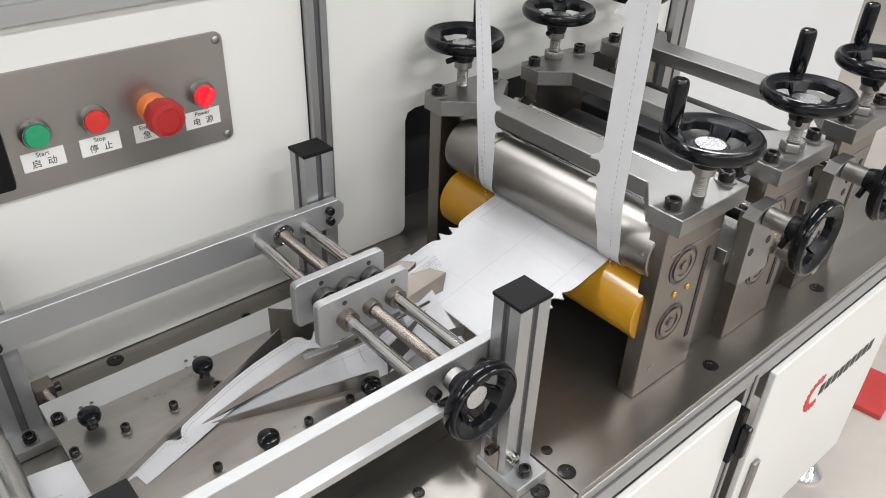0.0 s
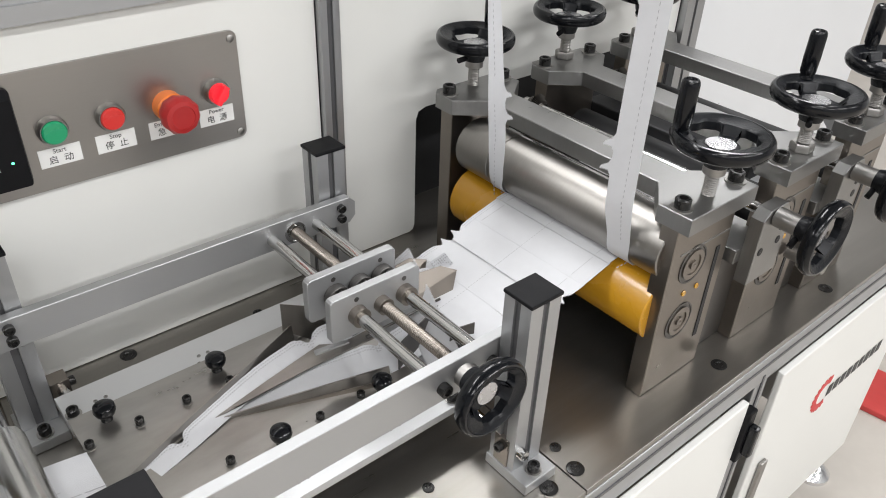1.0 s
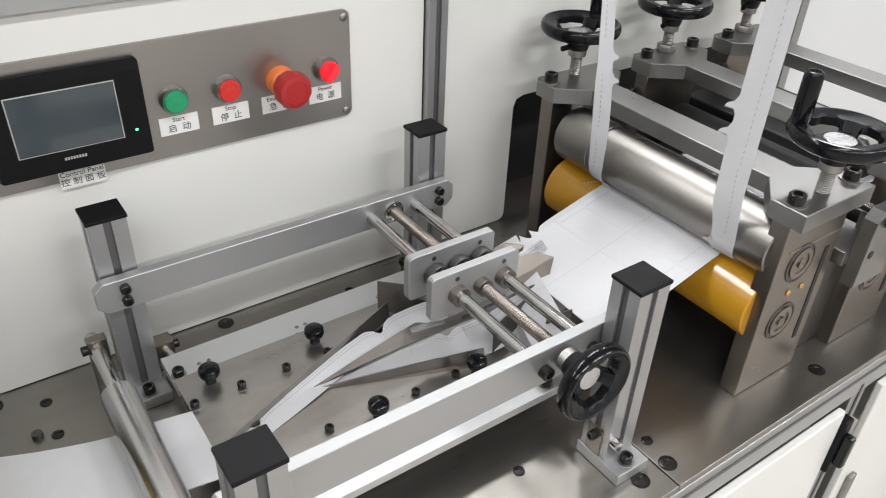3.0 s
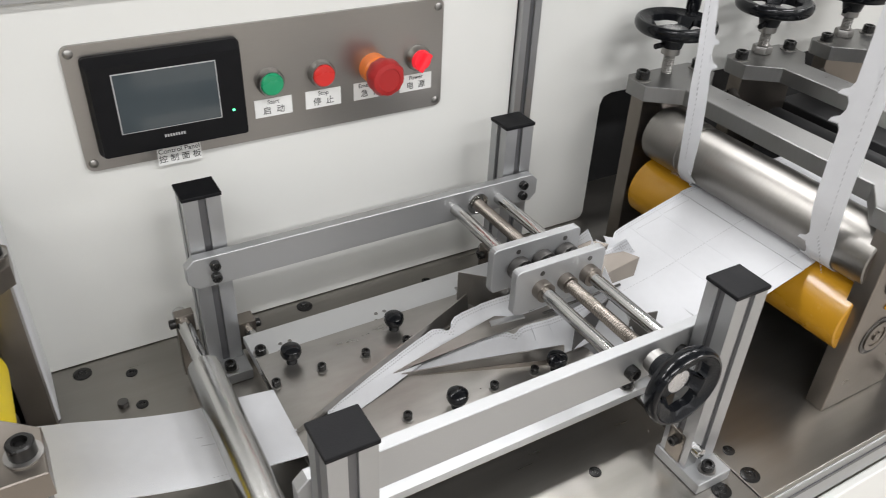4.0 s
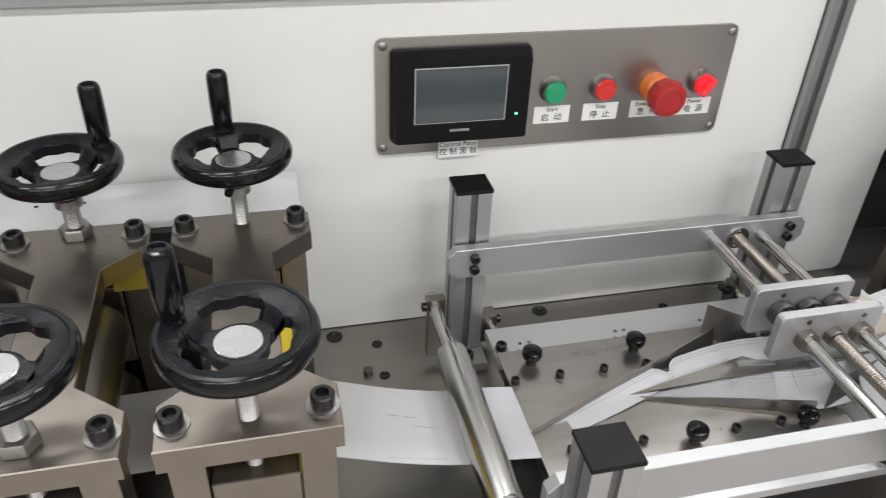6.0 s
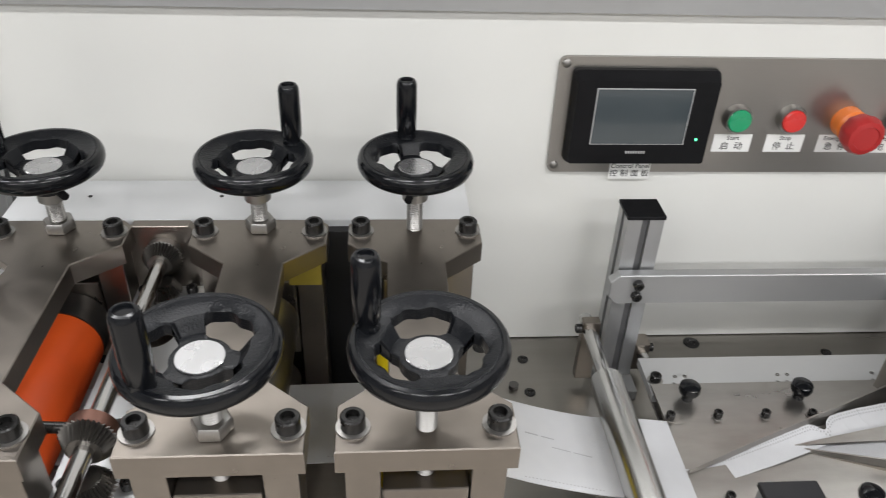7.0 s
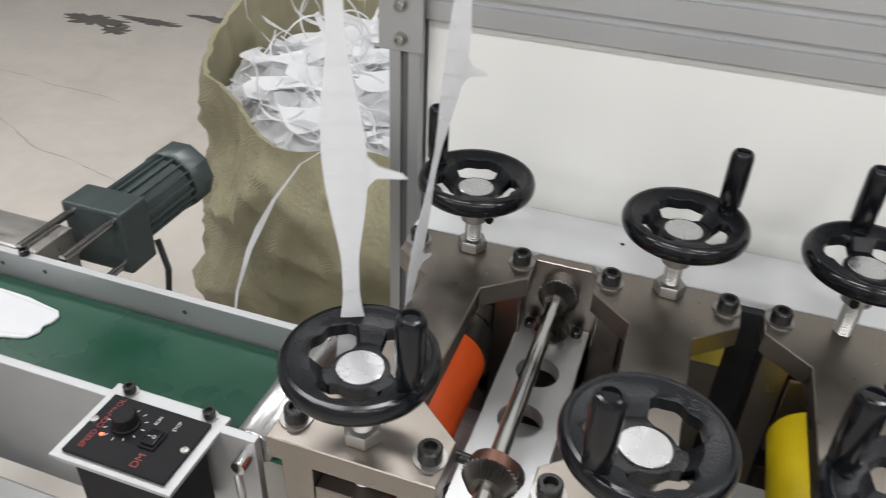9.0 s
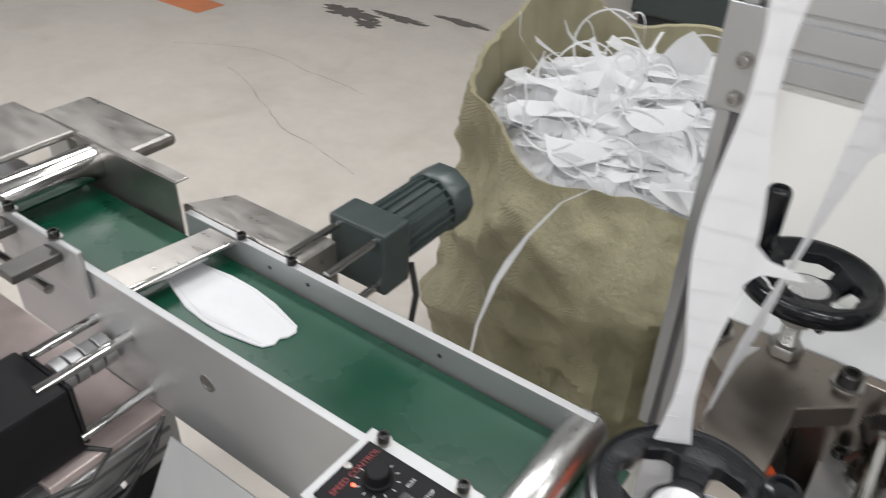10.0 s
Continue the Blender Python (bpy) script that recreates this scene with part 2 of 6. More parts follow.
def tube(bm, pts, r, n=8):
    """A round bar along a bent line."""
    pts = [Vector(p) for p in pts]
    rings = []
    for i, p in enumerate(pts):
        d = (pts[min(i + 1, len(pts) - 1)] - pts[max(i - 1, 0)]).normalized()
        q = d.to_track_quat("Z", "Y")
        rings.append([bm.verts.new(p + q @ Vector((r * math.cos(2 * math.pi * k / n), r * math.sin(2 * math.pi * k / n), 0))) for k in range(n)])
    for a, b in zip(rings, rings[1:]):
        for i in range(n):
            bm.faces.new((a[i], a[(i + 1) % n], b[(i + 1) % n], b[i])).smooth = True
    bm.faces.new(list(reversed(rings[0])))
    bm.faces.new(rings[-1])
    return bm


def part(name, bm, material, parent=None, label="", at=None):
    me = bpy.data.meshes.new(name)
    bm.normal_update()
    for e in bm.edges:
        if len(e.link_faces) == 2 and e.calc_face_angle(0.0) > 0.62:
            e.smooth = False
    bm.to_mesh(me)
    bm.free()
    me.materials.append(material)
    ob = new(name, me)
    if parent is not None:
        ob.parent = parent
    if at is not None:
        ob.matrix_basis = at
    if label:
        tagged(ob, label)
    return ob


def again(ob, parent, m, name=None):
    """The same mesh as one more part."""
    o = new(name or ob.name.split(".")[0], ob.data)
    o.parent, o.matrix_basis = parent, m
    return o


def thing(name, label, category, group="", m=None, kind=""):
    e = new(name)
    e.empty_display_size = 0.05
    if m is not None:
        e.matrix_basis = m
    return tagged(e, label, category, group, kind)


def text(body, size, material, parent, m, name="lettering"):
    cu = bpy.data.curves.new(name, "FONT")
    cu.body, cu.size, cu.align_x, cu.align_y, cu.extrude = body, size, "CENTER", "CENTER", 0.0002
    cu.materials.append(material)
    ob = new(name, cu)
    ob.parent, ob.matrix_basis = parent, m
    return ob


def bolt_mesh(r=0.012, h=0.015):
    """A socket-head cap screw with its hexagon socket."""
    bm = new_bm()
    n = 18
    lathe(bm, [(r, 0), (r, h - 0.0015), (r - 0.0015, h), (r * 0.58, h), (r * 0.52, h - 0.006), (0.0005, h - 0.006)], n, caps=False)
    return bm


BOLT = part("bolt_pattern", bolt_mesh(), M_BOLT)
BOLT_ME = BOLT.data
bpy.data.objects.remove(BOLT)
bm_w = lathe(new_bm(), [(0.0165, 0), (0.0165, 0.002), (0.0125, 0.0022)], 20)
WASHER = part("washer_pattern", bm_w, M_ZINC)
WASHER_ME = WASHER.data
bpy.data.objects.remove(WASHER)


def bolt(parent, m, scale=1.0, washer=True, name="bolt"):
    o = new(name, BOLT_ME)
    o.parent = parent
    o.matrix_basis = m @ Matrix.Translation((0, 0, 0.002 if washer else 0)) @ Matrix.Scale(scale, 4)
    if washer:
        w = new("washer", WASHER_ME)
        w.parent = o
        w.matrix_basis = Matrix.Translation((0, 0, -0.002 / scale))
    return o


UP_TO_FRONT = pose(0, 0, 0, 90, 0, 0)  # local z looks towards the front, -y
XZ = pose(0, 0, 0, 90, 0, 0)  # outline in x and z, thickness towards -y


# ---- hall ----
FX0, FX1, FY0, FY1 = -8.0, 8.0, -6.0, 7.5
tagged(part("floor", box(new_bm(), FX0, FX1, FY0, FY1, -0.12, 0.0), M_FLOOR), "worn grey-beige concrete factory floor with dark stains", "floor", kind="structure")
tagged(part("wall_north", box(new_bm(), FX0, FX1, FY1, FY1 + 0.2, 0, CEILING_Z), M_WALL), "plain pale hall wall", "wall", kind="structure")
tagged(part("wall_south", box(new_bm(), FX0, FX1, FY0 - 0.2, FY0, 0, CEILING_Z), M_WALL), "plain pale hall wall", "wall", kind="structure")
tagged(part("wall_west", box(new_bm(), FX0 - 0.2, FX0, FY0 - 0.2, FY1 + 0.2, 0, CEILING_Z), M_WALL), "plain pale hall wall", "wall", kind="structure")
tagged(part("wall_east", box(new_bm(), FX1, FX1 + 0.2, FY0 - 0.2, FY1 + 0.2, 0, CEILING_Z), M_WALL), "plain pale hall wall", "wall", kind="structure")
tagged(part("ceiling", box(new_bm(), FX0 - 0.2, FX1 + 0.2, FY0 - 0.2, FY1 + 0.2, CEILING_Z + 0.02, CEILING_Z + 0.2), M_CEIL), "pale sheet-metal hall ceiling", "ceiling", kind="structure")
for lx, ly in LAMP_SPOTS:
    lamp_thing = thing("ceiling_lamp", "long white ceiling lamp, lit", "lamp", "hall lamps", pose(lx, ly, CEILING_Z))
    part("housing", box(new_bm(), -0.95, 0.95, -0.2, 0.2, -0.07, 0.02, 0.01), M_WHITE, lamp_thing)
    part("diffuser", box(new_bm(), -0.9, 0.9, -0.17, 0.17, -0.078, -0.071), M_LAMP, lamp_thing)

red_pl = tagged(part("floor_plate", box(new_bm(), 0, 0.22, 0, 0.10, 0.0005, 0.02, 0.003), M_REDPLATE, at=pose(2.2, 0.385, 0, 0, 0, 8)), "red painted plate lying on the floor", "floor plate")


def stain(name, cx, cy, rx, ry, seed, material, label_text):
    bm = new_bm()
    pts = []
    for k in range(64):
        a = 2 * math.pi * k / 64
        r = 0.55 + 0.65 * abs(noise.noise(Vector((math.cos(a) * 1.7 + seed, math.sin(a) * 1.7, seed)))) + 0.3 * noise.noise(Vector((math.cos(a) * 6, math.sin(a) * 6 + seed, 1)))
        pts.append((cx + rx * r * math.cos(a), cy + ry * r * math.sin(a)))
    return tagged(part(name, prism(bm, pts, 0.0005, 0.0015), material), label_text, "floor stain", kind="structure")


M_STAIN = mat("dried_oil_stain", (0.10, 0.09, 0.08), 0.35, 0, 0.3, 12)
M_CRACK = mat("dusty_crack", (0.24, 0.22, 0.2), 0.8)
M_GREENF = mat("green_floor_paint", (0.03, 0.16, 0.08), 0.5, 0, 0.15, 9)
M_ORANGEF = mat("orange_floor_paint", (0.55, 0.19, 0.08), 0.5, 0, 0.15, 9)
for k, (cx, cy, rx, ry) in enumerate(((-4.3, 4.2, 0.32, 0.12), (-3.95, 4.33, 0.3, 0.07), (-3.6, 4.55, 0.3, 0.06), (-4.05, 4.1, 0.12, 0.1))):
    stain("floor_stain", cx, cy, rx, ry, 1.7 * k, M_STAIN, "dark dried stain on the concrete floor")
tagged(part("trim_green", box(new_bm(), -6.6, -5.2, 3.75, 4.1, 0.0005, 0.002), M_GREENF), "green painted floor field", "floor marking", kind="structure")
tagged(part("trim_orange", box(new_bm(), -6.6, -5.05, 3.5, 3.74, 0.0005, 0.002), M_ORANGEF), "orange painted floor line", "floor marking", kind="structure")
# hairline cracks in the concrete
for k, (x, y, a0) in enumerate(((-2.75, 2.5, 160), (-3.3, 3.2, 170))):
    bm, p, a, rnd_c = new_bm(), Vector((x, y, 0.0008)), a0, random.Random(40 + k)
    pv = None
    for q in range(26):
        d = Vector((math.cos(radians(a)), math.sin(radians(a)), 0))
        n = Vector((-d.y, d.x, 0)) * rnd_c.uniform(0.0006, 0.003)
        cur = (bm.verts.new(p - n), bm.verts.new(p + n))
        if pv:
            bm.faces.new((pv[0], pv[1], cur[1], cur[0]))
        pv, p, a = cur, p + d * 0.06, a + rnd_c.uniform(-12, 12)
    tagged(part("floor_crack", bm, M_CRACK), "thin dark crack in the concrete floor", "floor crack", kind="structure")
far = thing("far_machine", "dark grey low machine standing across the hall", "machine", m=pose(-2.1, 5.6, 0))
part("body", box(new_bm(), -0.6, 1.2, -0.3, 0.5, 0.08, 0.8, 0.02), M_MOTOR, far)
part("plinth", box(new_bm(), -0.55, 1.15, -0.25, 0.45, 0.0, 0.079), M_DARKVOID, far)

# ---- the machine bench ----
TZ = 0.85       # bench top
FRONT = 0.405   # front edge
BACK_Y = 1.110  # face of the white back panels
bench = thing("machine_bench", "long steel-topped machine bench with white doors", "workbench")
SEAM = 0.642
TX0, TX1 = -0.86, 1.9
for nm, x0, x1 in (("top_plate", TX0, SEAM - 0.001), ("top_plate", SEAM + 0.001, TX1)):
    part(nm, box(new_bm(), x0, x1, FRONT + 0.004, 1.6, TZ - 0.012, TZ, 0.0012), M_TABLE, bench, "brushed grey steel bench top")
part("front_rail", box(new_bm(), TX0, TX1, FRONT + 0.002, FRONT + 0.042, TZ - 0.078, TZ - 0.013, 0.002), M_ALUY, bench, "grooved aluminium front rail")
part("rail_groove", box(new_bm(), TX0, TX1, FRONT, FRONT + 0.003, TZ - 0.036, TZ - 0.030), M_GROOVE, bench)
for x in (-0.84, -0.1, 0.62, 1.12, 1.852):
    part("upright", box(new_bm(), x, x + 0.045, FRONT + 0.003, FRONT + 0.048, 0.13, TZ - 0.079, 0.002), M_ALUY, bench, "aluminium profile upright")
    part("upright_groove", box(new_bm(), x + 0.019, x + 0.026, FRONT + 0.0005, FRONT + 0.0036, 0.13, TZ - 0.06), M_GROOVE, bench)
part("bottom_rail", box(new_bm(), TX0, TX1, FRONT + 0.004, FRONT + 0.044, 0.088, 0.128, 0.002), M_ALUY, bench)
part("rear_cladding", box(new_bm(), TX0, TX1, 1.5, 1.52, 0.1, TZ - 0.013), M_WHITE, bench)
part("end_cladding", box(new_bm(), TX0, TX0 + 0.02, 0.46, 1.5, 0.1, TZ - 0.013), M_WHITE, bench)
part("end_cladding", box(new_bm(), TX1 - 0.02, TX1, 0.46, 1.5, 0.1, TZ - 0.013), M_WHITE, bench)
for x in (-0.8, -0.06, 0.66, 1.2, 1.82):
    for y in (FRONT + 0.03, 1.46):
        part("levelling_foot", lathe(new_bm(), [(0.05, 0.0), (0.05, 0.012), (0.03, 0.035), (0.012, 0.045), (0.012, 0.09)], 20), M_FOIL if x > 1.7 else M_ZINC, bench, at=pose(x, y, 0))
doors = [(-0.79, -0.105), (-0.05, 0.612), (0.672, 1.082), (1.2, 1.845)]
for x0, x1 in doors:
    d = part("door", box(new_bm(), x0, x1, FRONT - 0.012, FRONT + 0.0025, 0.14, 0.768, 0.003), M_WHITE, bench, "white powder-coated door")
    hx = x1 + 0.012
    h = part("door_latch", box(new_bm(), hx - 0.013, hx + 0.013, FRONT - 0.022, FRONT - 0.002, 0.615, 0.745, 0.004), M_BLACK, d, "black plastic latch")
    part("latch_lever", box(new_bm(), hx - 0.009, hx + 0.009, FRONT - 0.04, FRONT - 0.021, 0.64, 0.715, 0.005), M_BLACKG, d)
    part("hinge", box(new_bm(), x0 + 0.035, x0 + 0.06, FRONT - 0.022, FRONT - 0.0125, 0.36, 0.5, 0.003), M_ZINC, d, "bright steel hinge")


def flat_head_screw(x, y, r=0.014):
    bm = lathe(new_bm(), [(r, 0), (r, 0.0012), (r - 0.001, 0.0016), (r * 0.5, 0.0016), (r * 0.42, 0.0003), (0.0005, 0.0003)], 20, caps=False)
    return part("countersunk_screw", bm, M_BOLT, bench, at=pose(x, y, TZ))


for x, y in ((-0.13, 1.087), (0.24, 1.09), (0.614, 1.09), (0.659, 0.447), (1.03, 0.446), (1.4, 0.444), (0.602, 0.447), (-0.5, 0.45), (0.1, 0.447)):
    flat_head_screw(x, y)
for x, y in ((-0.062, 1.055), (-0.062, 0.978), (0.47, 1.06), (0.466, 0.555), (0.666, 0.494)):
    flat_head_screw(x, y, 0.009)
part("stud", rod(new_bm(), (-0.087, 0.989, TZ), (-0.087, 0.989, TZ + 0.008), 0.008, 12), M_DARKST, bench)
# emblem on the door: a gear ring and a bar of plain strokes
arc = [(r * math.cos(radians(a)), r * math.sin(radians(a))) for a, r in [(60 + 6 * k, 0.050 if k % 3 else 0.043) for k in range(41)]]
arc += [(0.028 * math.cos(radians(a)), 0.028 * math.sin(radians(a))) for a in range(300, 59, -12)]
part("emblem_ring", prism(new_bm(), arc, 0.0, 0.0008, pose(1.475, FRONT - 0.0124, 0.555) @ XZ), M_REDINK, bench, "red printed gear emblem")
for k in range(9):
    part("emblem_stroke", box(new_bm(), 1.495 + 0.03 * k, 1.516 + 0.03 * k, FRONT - 0.0134, FRONT - 0.0128, 0.535, 0.567), M_INK, bench, "dark printed stroke")

# ---- the back wall of the machine ----
cab = thing("machine_back_panel", "white sheet back wall of the machine in aluminium profiles", "machine panel")
part("sheet_panel", box(new_bm(), -0.826, 0.658, BACK_Y, BACK_Y + 0.02, TZ + 0.0015, 1.421, 0.0015), M_WHITE, cab)


def rounded(x0, x1, z0, z1, r, n=5):
    pts = []
    for cx, cz, a0 in ((x1 - r, z1 - r, 0), (x0 + r, z1 - r, 90), (x0 + r, z0 + r, 180), (x1 - r, z0 + r, 270)):
        for k in range(n + 1):
            a = radians(a0 + 90 * k / n)
            pts.append((cx + r * math.cos(a), cz + r * math.sin(a)))
    return pts


bm_p = new_bm()
prism(bm_p, [(0.70, TZ + 0.0015), (0.862, TZ + 0.0015), (0.872, TZ + 0.006), (0.876, TZ + 0.016), (0.876, 1.11), (0.882, 1.126), (0.9, 1.132), (1.72, 1.132), (1.72, 1.6), (0.70, 1.6)],
      -BACK_Y - 0.02, -BACK_Y, XZ)
part("sheet_panel", bm_p, M_WHITE, cab, "white panel with a rounded cut-out")
# flat dark sheet in place of the unlit depth behind the cut-out
part("cutout_back", box(new_bm(), 0.86, 1.75, BACK_Y + 0.12, BACK_Y + 0.14, TZ, 1.3), M_DARKVOID, cab, "near-black sheet standing in for the shaded interior behind the cut-out")


def profile_z(x0, x1, y0, y1, z0, z1, parent, name="profile_post", faces="f"):
    """An upright slotted aluminium profile."""
    w, g = x1 - x0, 0.005
    bm = new_bm()
    cx, cy = (x0 + x1) / 2, (y0 + y1) / 2
    s = 0.0055
    pts = []
    for ax, ay in ((x0, y0), (cx - s, y0), (cx - s, y0 + g), (cx + s, y0 + g), (cx + s, y0), (x1, y0), (x1, cy - s), (x1 - g, cy - s), (x1 - g, cy + s), (x1, cy + s),
                   (x1, y1), (cx + s, y1), (cx + s, y1 - g), (cx - s, y1 - g), (cx - s, y1), (x0, y1), (x0, cy + s), (x0 + g, cy + s), (x0 + g, cy - s), (x0, cy - s)):
        pts.append((ax, ay))
    prism(bm, pts, z0, z1)
    p = part(name, bm, M_ALUY, parent, "slotted aluminium profile")
    b = new_bm()
    box(b, cx - s + 0.0003, cx + s - 0.0003, y0 + g - 0.0008, y0 + g - 0.0002, z0, z1 - 0.001)
    box(b, x1 - g + 0.0002, x1 - g + 0.0008, cy - s + 0.0003, cy + s - 0.0003, z0, z1 - 0.001)
    box(b, x0 + g - 0.0008, x0 + g - 0.0002, cy - s + 0.0003, cy + s - 0.0003, z0, z1 - 0.001)
    part("slot", b, M_GROOVE, p, "dark slot")
    return p


profile_z(0.66, 0.698, 1.096, 1.136, TZ + 0.001, 1.9, cab)
profile_z(-0.872, -0.828, 1.085, 1.13, TZ + 0.001, 1.9, cab)
profile_z(1.725, 1.80, 1.09, 1.14, TZ + 0.001, 1.9, cab)
# the long top rail
bm_r = new_bm()
yr = BACK_Y - 0.014
prism(bm_r, [(yr, 1.421), (yr, 1.446), (yr + 0.006, 1.447), (yr + 0.006, 1.457), (yr, 1.458), (yr, 1.486), (yr + 0.006, 1.487), (yr + 0.006, 1.497), (yr, 1.498), (yr, 1.523), (yr + 0.05, 1.523), (yr + 0.05, 1.421)],
      -0.826, 0.657, Matrix(((0, 0, 1, 0), (1, 0, 0, 0), (0, 1, 0, 0), (0, 0, 0, 1))))
part("top_rail", bm_r, M_ALU, cab, "grooved aluminium top rail")
part("upper_sheet", box(new_bm(), -0.826, 0.657, BACK_Y + 0.01, BACK_Y + 0.03, 1.5235, 1.9), M_WHITE, cab)
br = part("corner_plate", box(new_bm(), -0.885, -0.822, 1.079, 1.0845, 1.378, 1.5, 0.001), M_ALUY, cab)
for z in (1.395, 1.44):
    s = bolt(cab, pose(-0.853, 1.079, z) @ UP_TO_FRONT, 0.6, True, "corner_screw")
    s.data = BOLT_ME.copy()
    s.data.materials[0] = M_ZINC
# the next cabinet further along
nxt = thing("neighbour_cabinet", "white sheet-metal cabinet further along the line", "cabinet", m=pose(2.2, 1.18, 0))
part("body", box(new_bm(), -0.33, 0.9, 0, 0.5, 0.12, 1.9, 0.004), M_WHITE2, nxt)
part("edge_profile", box(new_bm(), -0.36, -0.331, -0.01, 0.5, 0.12, 1.9, 0.003), M_ALUY, nxt)
for x in (-0.28, 0.85):
    for y in (0.05, 0.45):
        part("foot", lathe(new_bm(), [(0.035, 0), (0.035, 0.02), (0.012, 0.03), (0.012, 0.12)], 16), M_ZINC, nxt, at=pose(x, y, 0))
# white cover behind the three cutting stands
cover = thing("sheet_cover", "low white sheet-metal cover behind the cutting stands", "machine cover")
part("shell", box(new_bm(), -0.80, -0.172, 0.998, BACK_Y - 0.002, TZ + 0.001, 1.165, 0.003), M_WHITE2, cover)
# no opening is cut: a near-black plate carries its darkness
part("black_front", box(new_bm(), -0.79, -0.185, 0.984, 0.9975, TZ + 0.001, 1.155, 0.001), M_DARKVOID, cover, "near-black plate standing in for the dark front opening")
for x in (-0.52, -0.46, -0.7):
    part("hole", lathe(new_bm(), [(0.003, 0), (0.003, 0.0006)], 10), M_DARKVOID, cover, at=pose(x, 1.06, 1.1652))

# ---- control panel ----
PY = 1.104
panel = thing("control_panel", "brushed steel control panel with touchscreen and push buttons", "control panel")
part("face_plate", prism(new_bm(), rounded(-0.051, 0.511, 1.181, 1.3595, 0.011), -PY - 0.0055, -PY, XZ), M_PANEL, panel)
for x, z in ((-0.041, 1.3495), (0.5005, 1.3475), (0.5, 1.191), (-0.041, 1.193)):
    part("plate_screw", lathe(new_bm(), [(0.0065, 0), (0.0062, 0.0015), (0.004, 0.003), (0.0005, 0.0034)], 16), M_ZINC, panel, at=pose(x, PY, z) @ UP_TO_FRONT)
bmh = new_bm()
HX0, HX1, HZ0, HZ1 = -0.031, 0.177, 1.203, 1.344
outer = [bmh.verts.new((x, PY - 0.0005, z)) for x, z in rounded(HX0, HX1, HZ0, HZ1, 0.007)]
mid = [bmh.verts.new((x, PY - 0.008, z)) for x, z in rounded(HX0, HX1, HZ0, HZ1, 0.007)]
rim = [bmh.verts.new((x, PY - 0.0245, z)) for x, z in rounded(HX0 + 0.004, HX1 - 0.004, HZ0 + 0.005, HZ1 - 0.010, 0.004)]
for a, b in ((outer, mid), (mid, rim)):
    for i in range(len(a)):
        bmh.faces.new((a[i], a[(i + 1) % len(a)], b[(i + 1) % len(a)], b[i]))
bmh.faces.new(rim)
bmesh.ops.recalc_face_normals(bmh, faces=bmh.faces[:])
hmi = part("touchscreen", bmh, M_BLACK, panel, "black plastic touchscreen housing")
part("screen", box(new_bm(), 0.002, 0.136, PY - 0.026, PY - 0.0252, 1.2405, 1.3225), M_SCREEN, hmi, "dim grey screen")
part("screen_border", box(new_bm(), 0.0005, 0.1375, PY - 0.0251, PY - 0.0246, 1.239, 1.324), M_GREYINK, hmi)
part("led", lathe(new_bm(), [(0.002, 0), (0.0015, 0.0008)], 10), M_LED, hmi, "green light", at=pose(0.155, PY - 0.0245, 1.247) @ UP_TO_FRONT)
bml = new_bm()
for k in range(8):
    box(bml, 0.055 + 0.0037 * k, 0.0575 + 0.0037 * k, PY - 0.0249, PY - 0.0244, 1.2245, 1.2285)
part("maker_mark", bml, M_GREYINK, hmi, "small grey printed strokes")


def label(x, z, w, h, lines):
    lb = part("label_plate", box(new_bm(), x - w / 2, x + w / 2, PY - 0.0014, PY - 0.0002, z - h / 2, z + h / 2), M_LABEL, panel, "white label with black print")
    for s, dz, size in lines:
        text(s, size, M_INK, lb, pose(x, PY - 0.0016, z + dz, 90, 0, 0))


label(0.075, 1.184, 0.062, 0.028, (("Control Panel", 0.0075, 0.0105), ("\u63a7 \u5236 \u9762 \u677f", -0.005, 0.0125)))
label(0.221, 1.230, 0.058, 0.028, (("Start", 0.0085, 0.0095), ("\u542f  \u52a8", -0.005, 0.0135)))
label(0.301, 1.230, 0.058, 0.028, (("Stop", 0.0085, 0.0095), ("\u505c  \u6b62", -0.005, 0.0135)))
label(0.381, 1.230, 0.058, 0.028, (("Emergency", 0.0085, 0.0095), ("\u6025  \u505c", -0.005, 0.0135)))
label(0.462, 1.229, 0.058, 0.028, (("Power", 0.0085, 0.0095), ("\u7535  \u6e90", -0.005, 0.0135)))


def push_button(x, z, material, name, lab):
    at = pose(x, PY, z) @ UP_TO_FRONT
    b = part(name, lathe(new_bm(), [(0.0185, 0), (0.0185, 0.008), (0.0165, 0.012), (0.0155, 0.012), (0.0155, 0.008), (0.0005, 0.008)], 32, caps=False), M_ZINC, panel, lab, at @ Matrix.Scale(1.14, 4))
    part("cap", lathe(new_bm(), [(0.015, 0.004), (0.015, 0.0135), (0.0135, 0.0152), (0.0005, 0.0148)], 32), material, b)
    return b


push_button(0.218, 1.271, M_GREENB, "start_button", "green push button in a chrome ring")
push_button(0.299, 1.271, M_REDB, "stop_button", "red push button in a chrome ring")
es = part("emergency_stop", lathe(new_bm(), [(0.021, 0), (0.021, 0.018), (0.0175, 0.022), (0.0175, 0.026), (0.0005, 0.026)], 28), M_AMBERE, panel, "red mushroom emergency stop on an orange collar", pose(0.386, PY, 1.266) @ UP_TO_FRONT @ Matrix.Scale(1.12, 4))
bm_m = lathe(new_bm(), [(0.017, 0.024), (0.023, 0.028), (0.0255, 0.036), (0.0255, 0.046), (0.022, 0.052), (0.016, 0.0535), (0.0155, 0.0525), (0.0005, 0.0525)], 40)
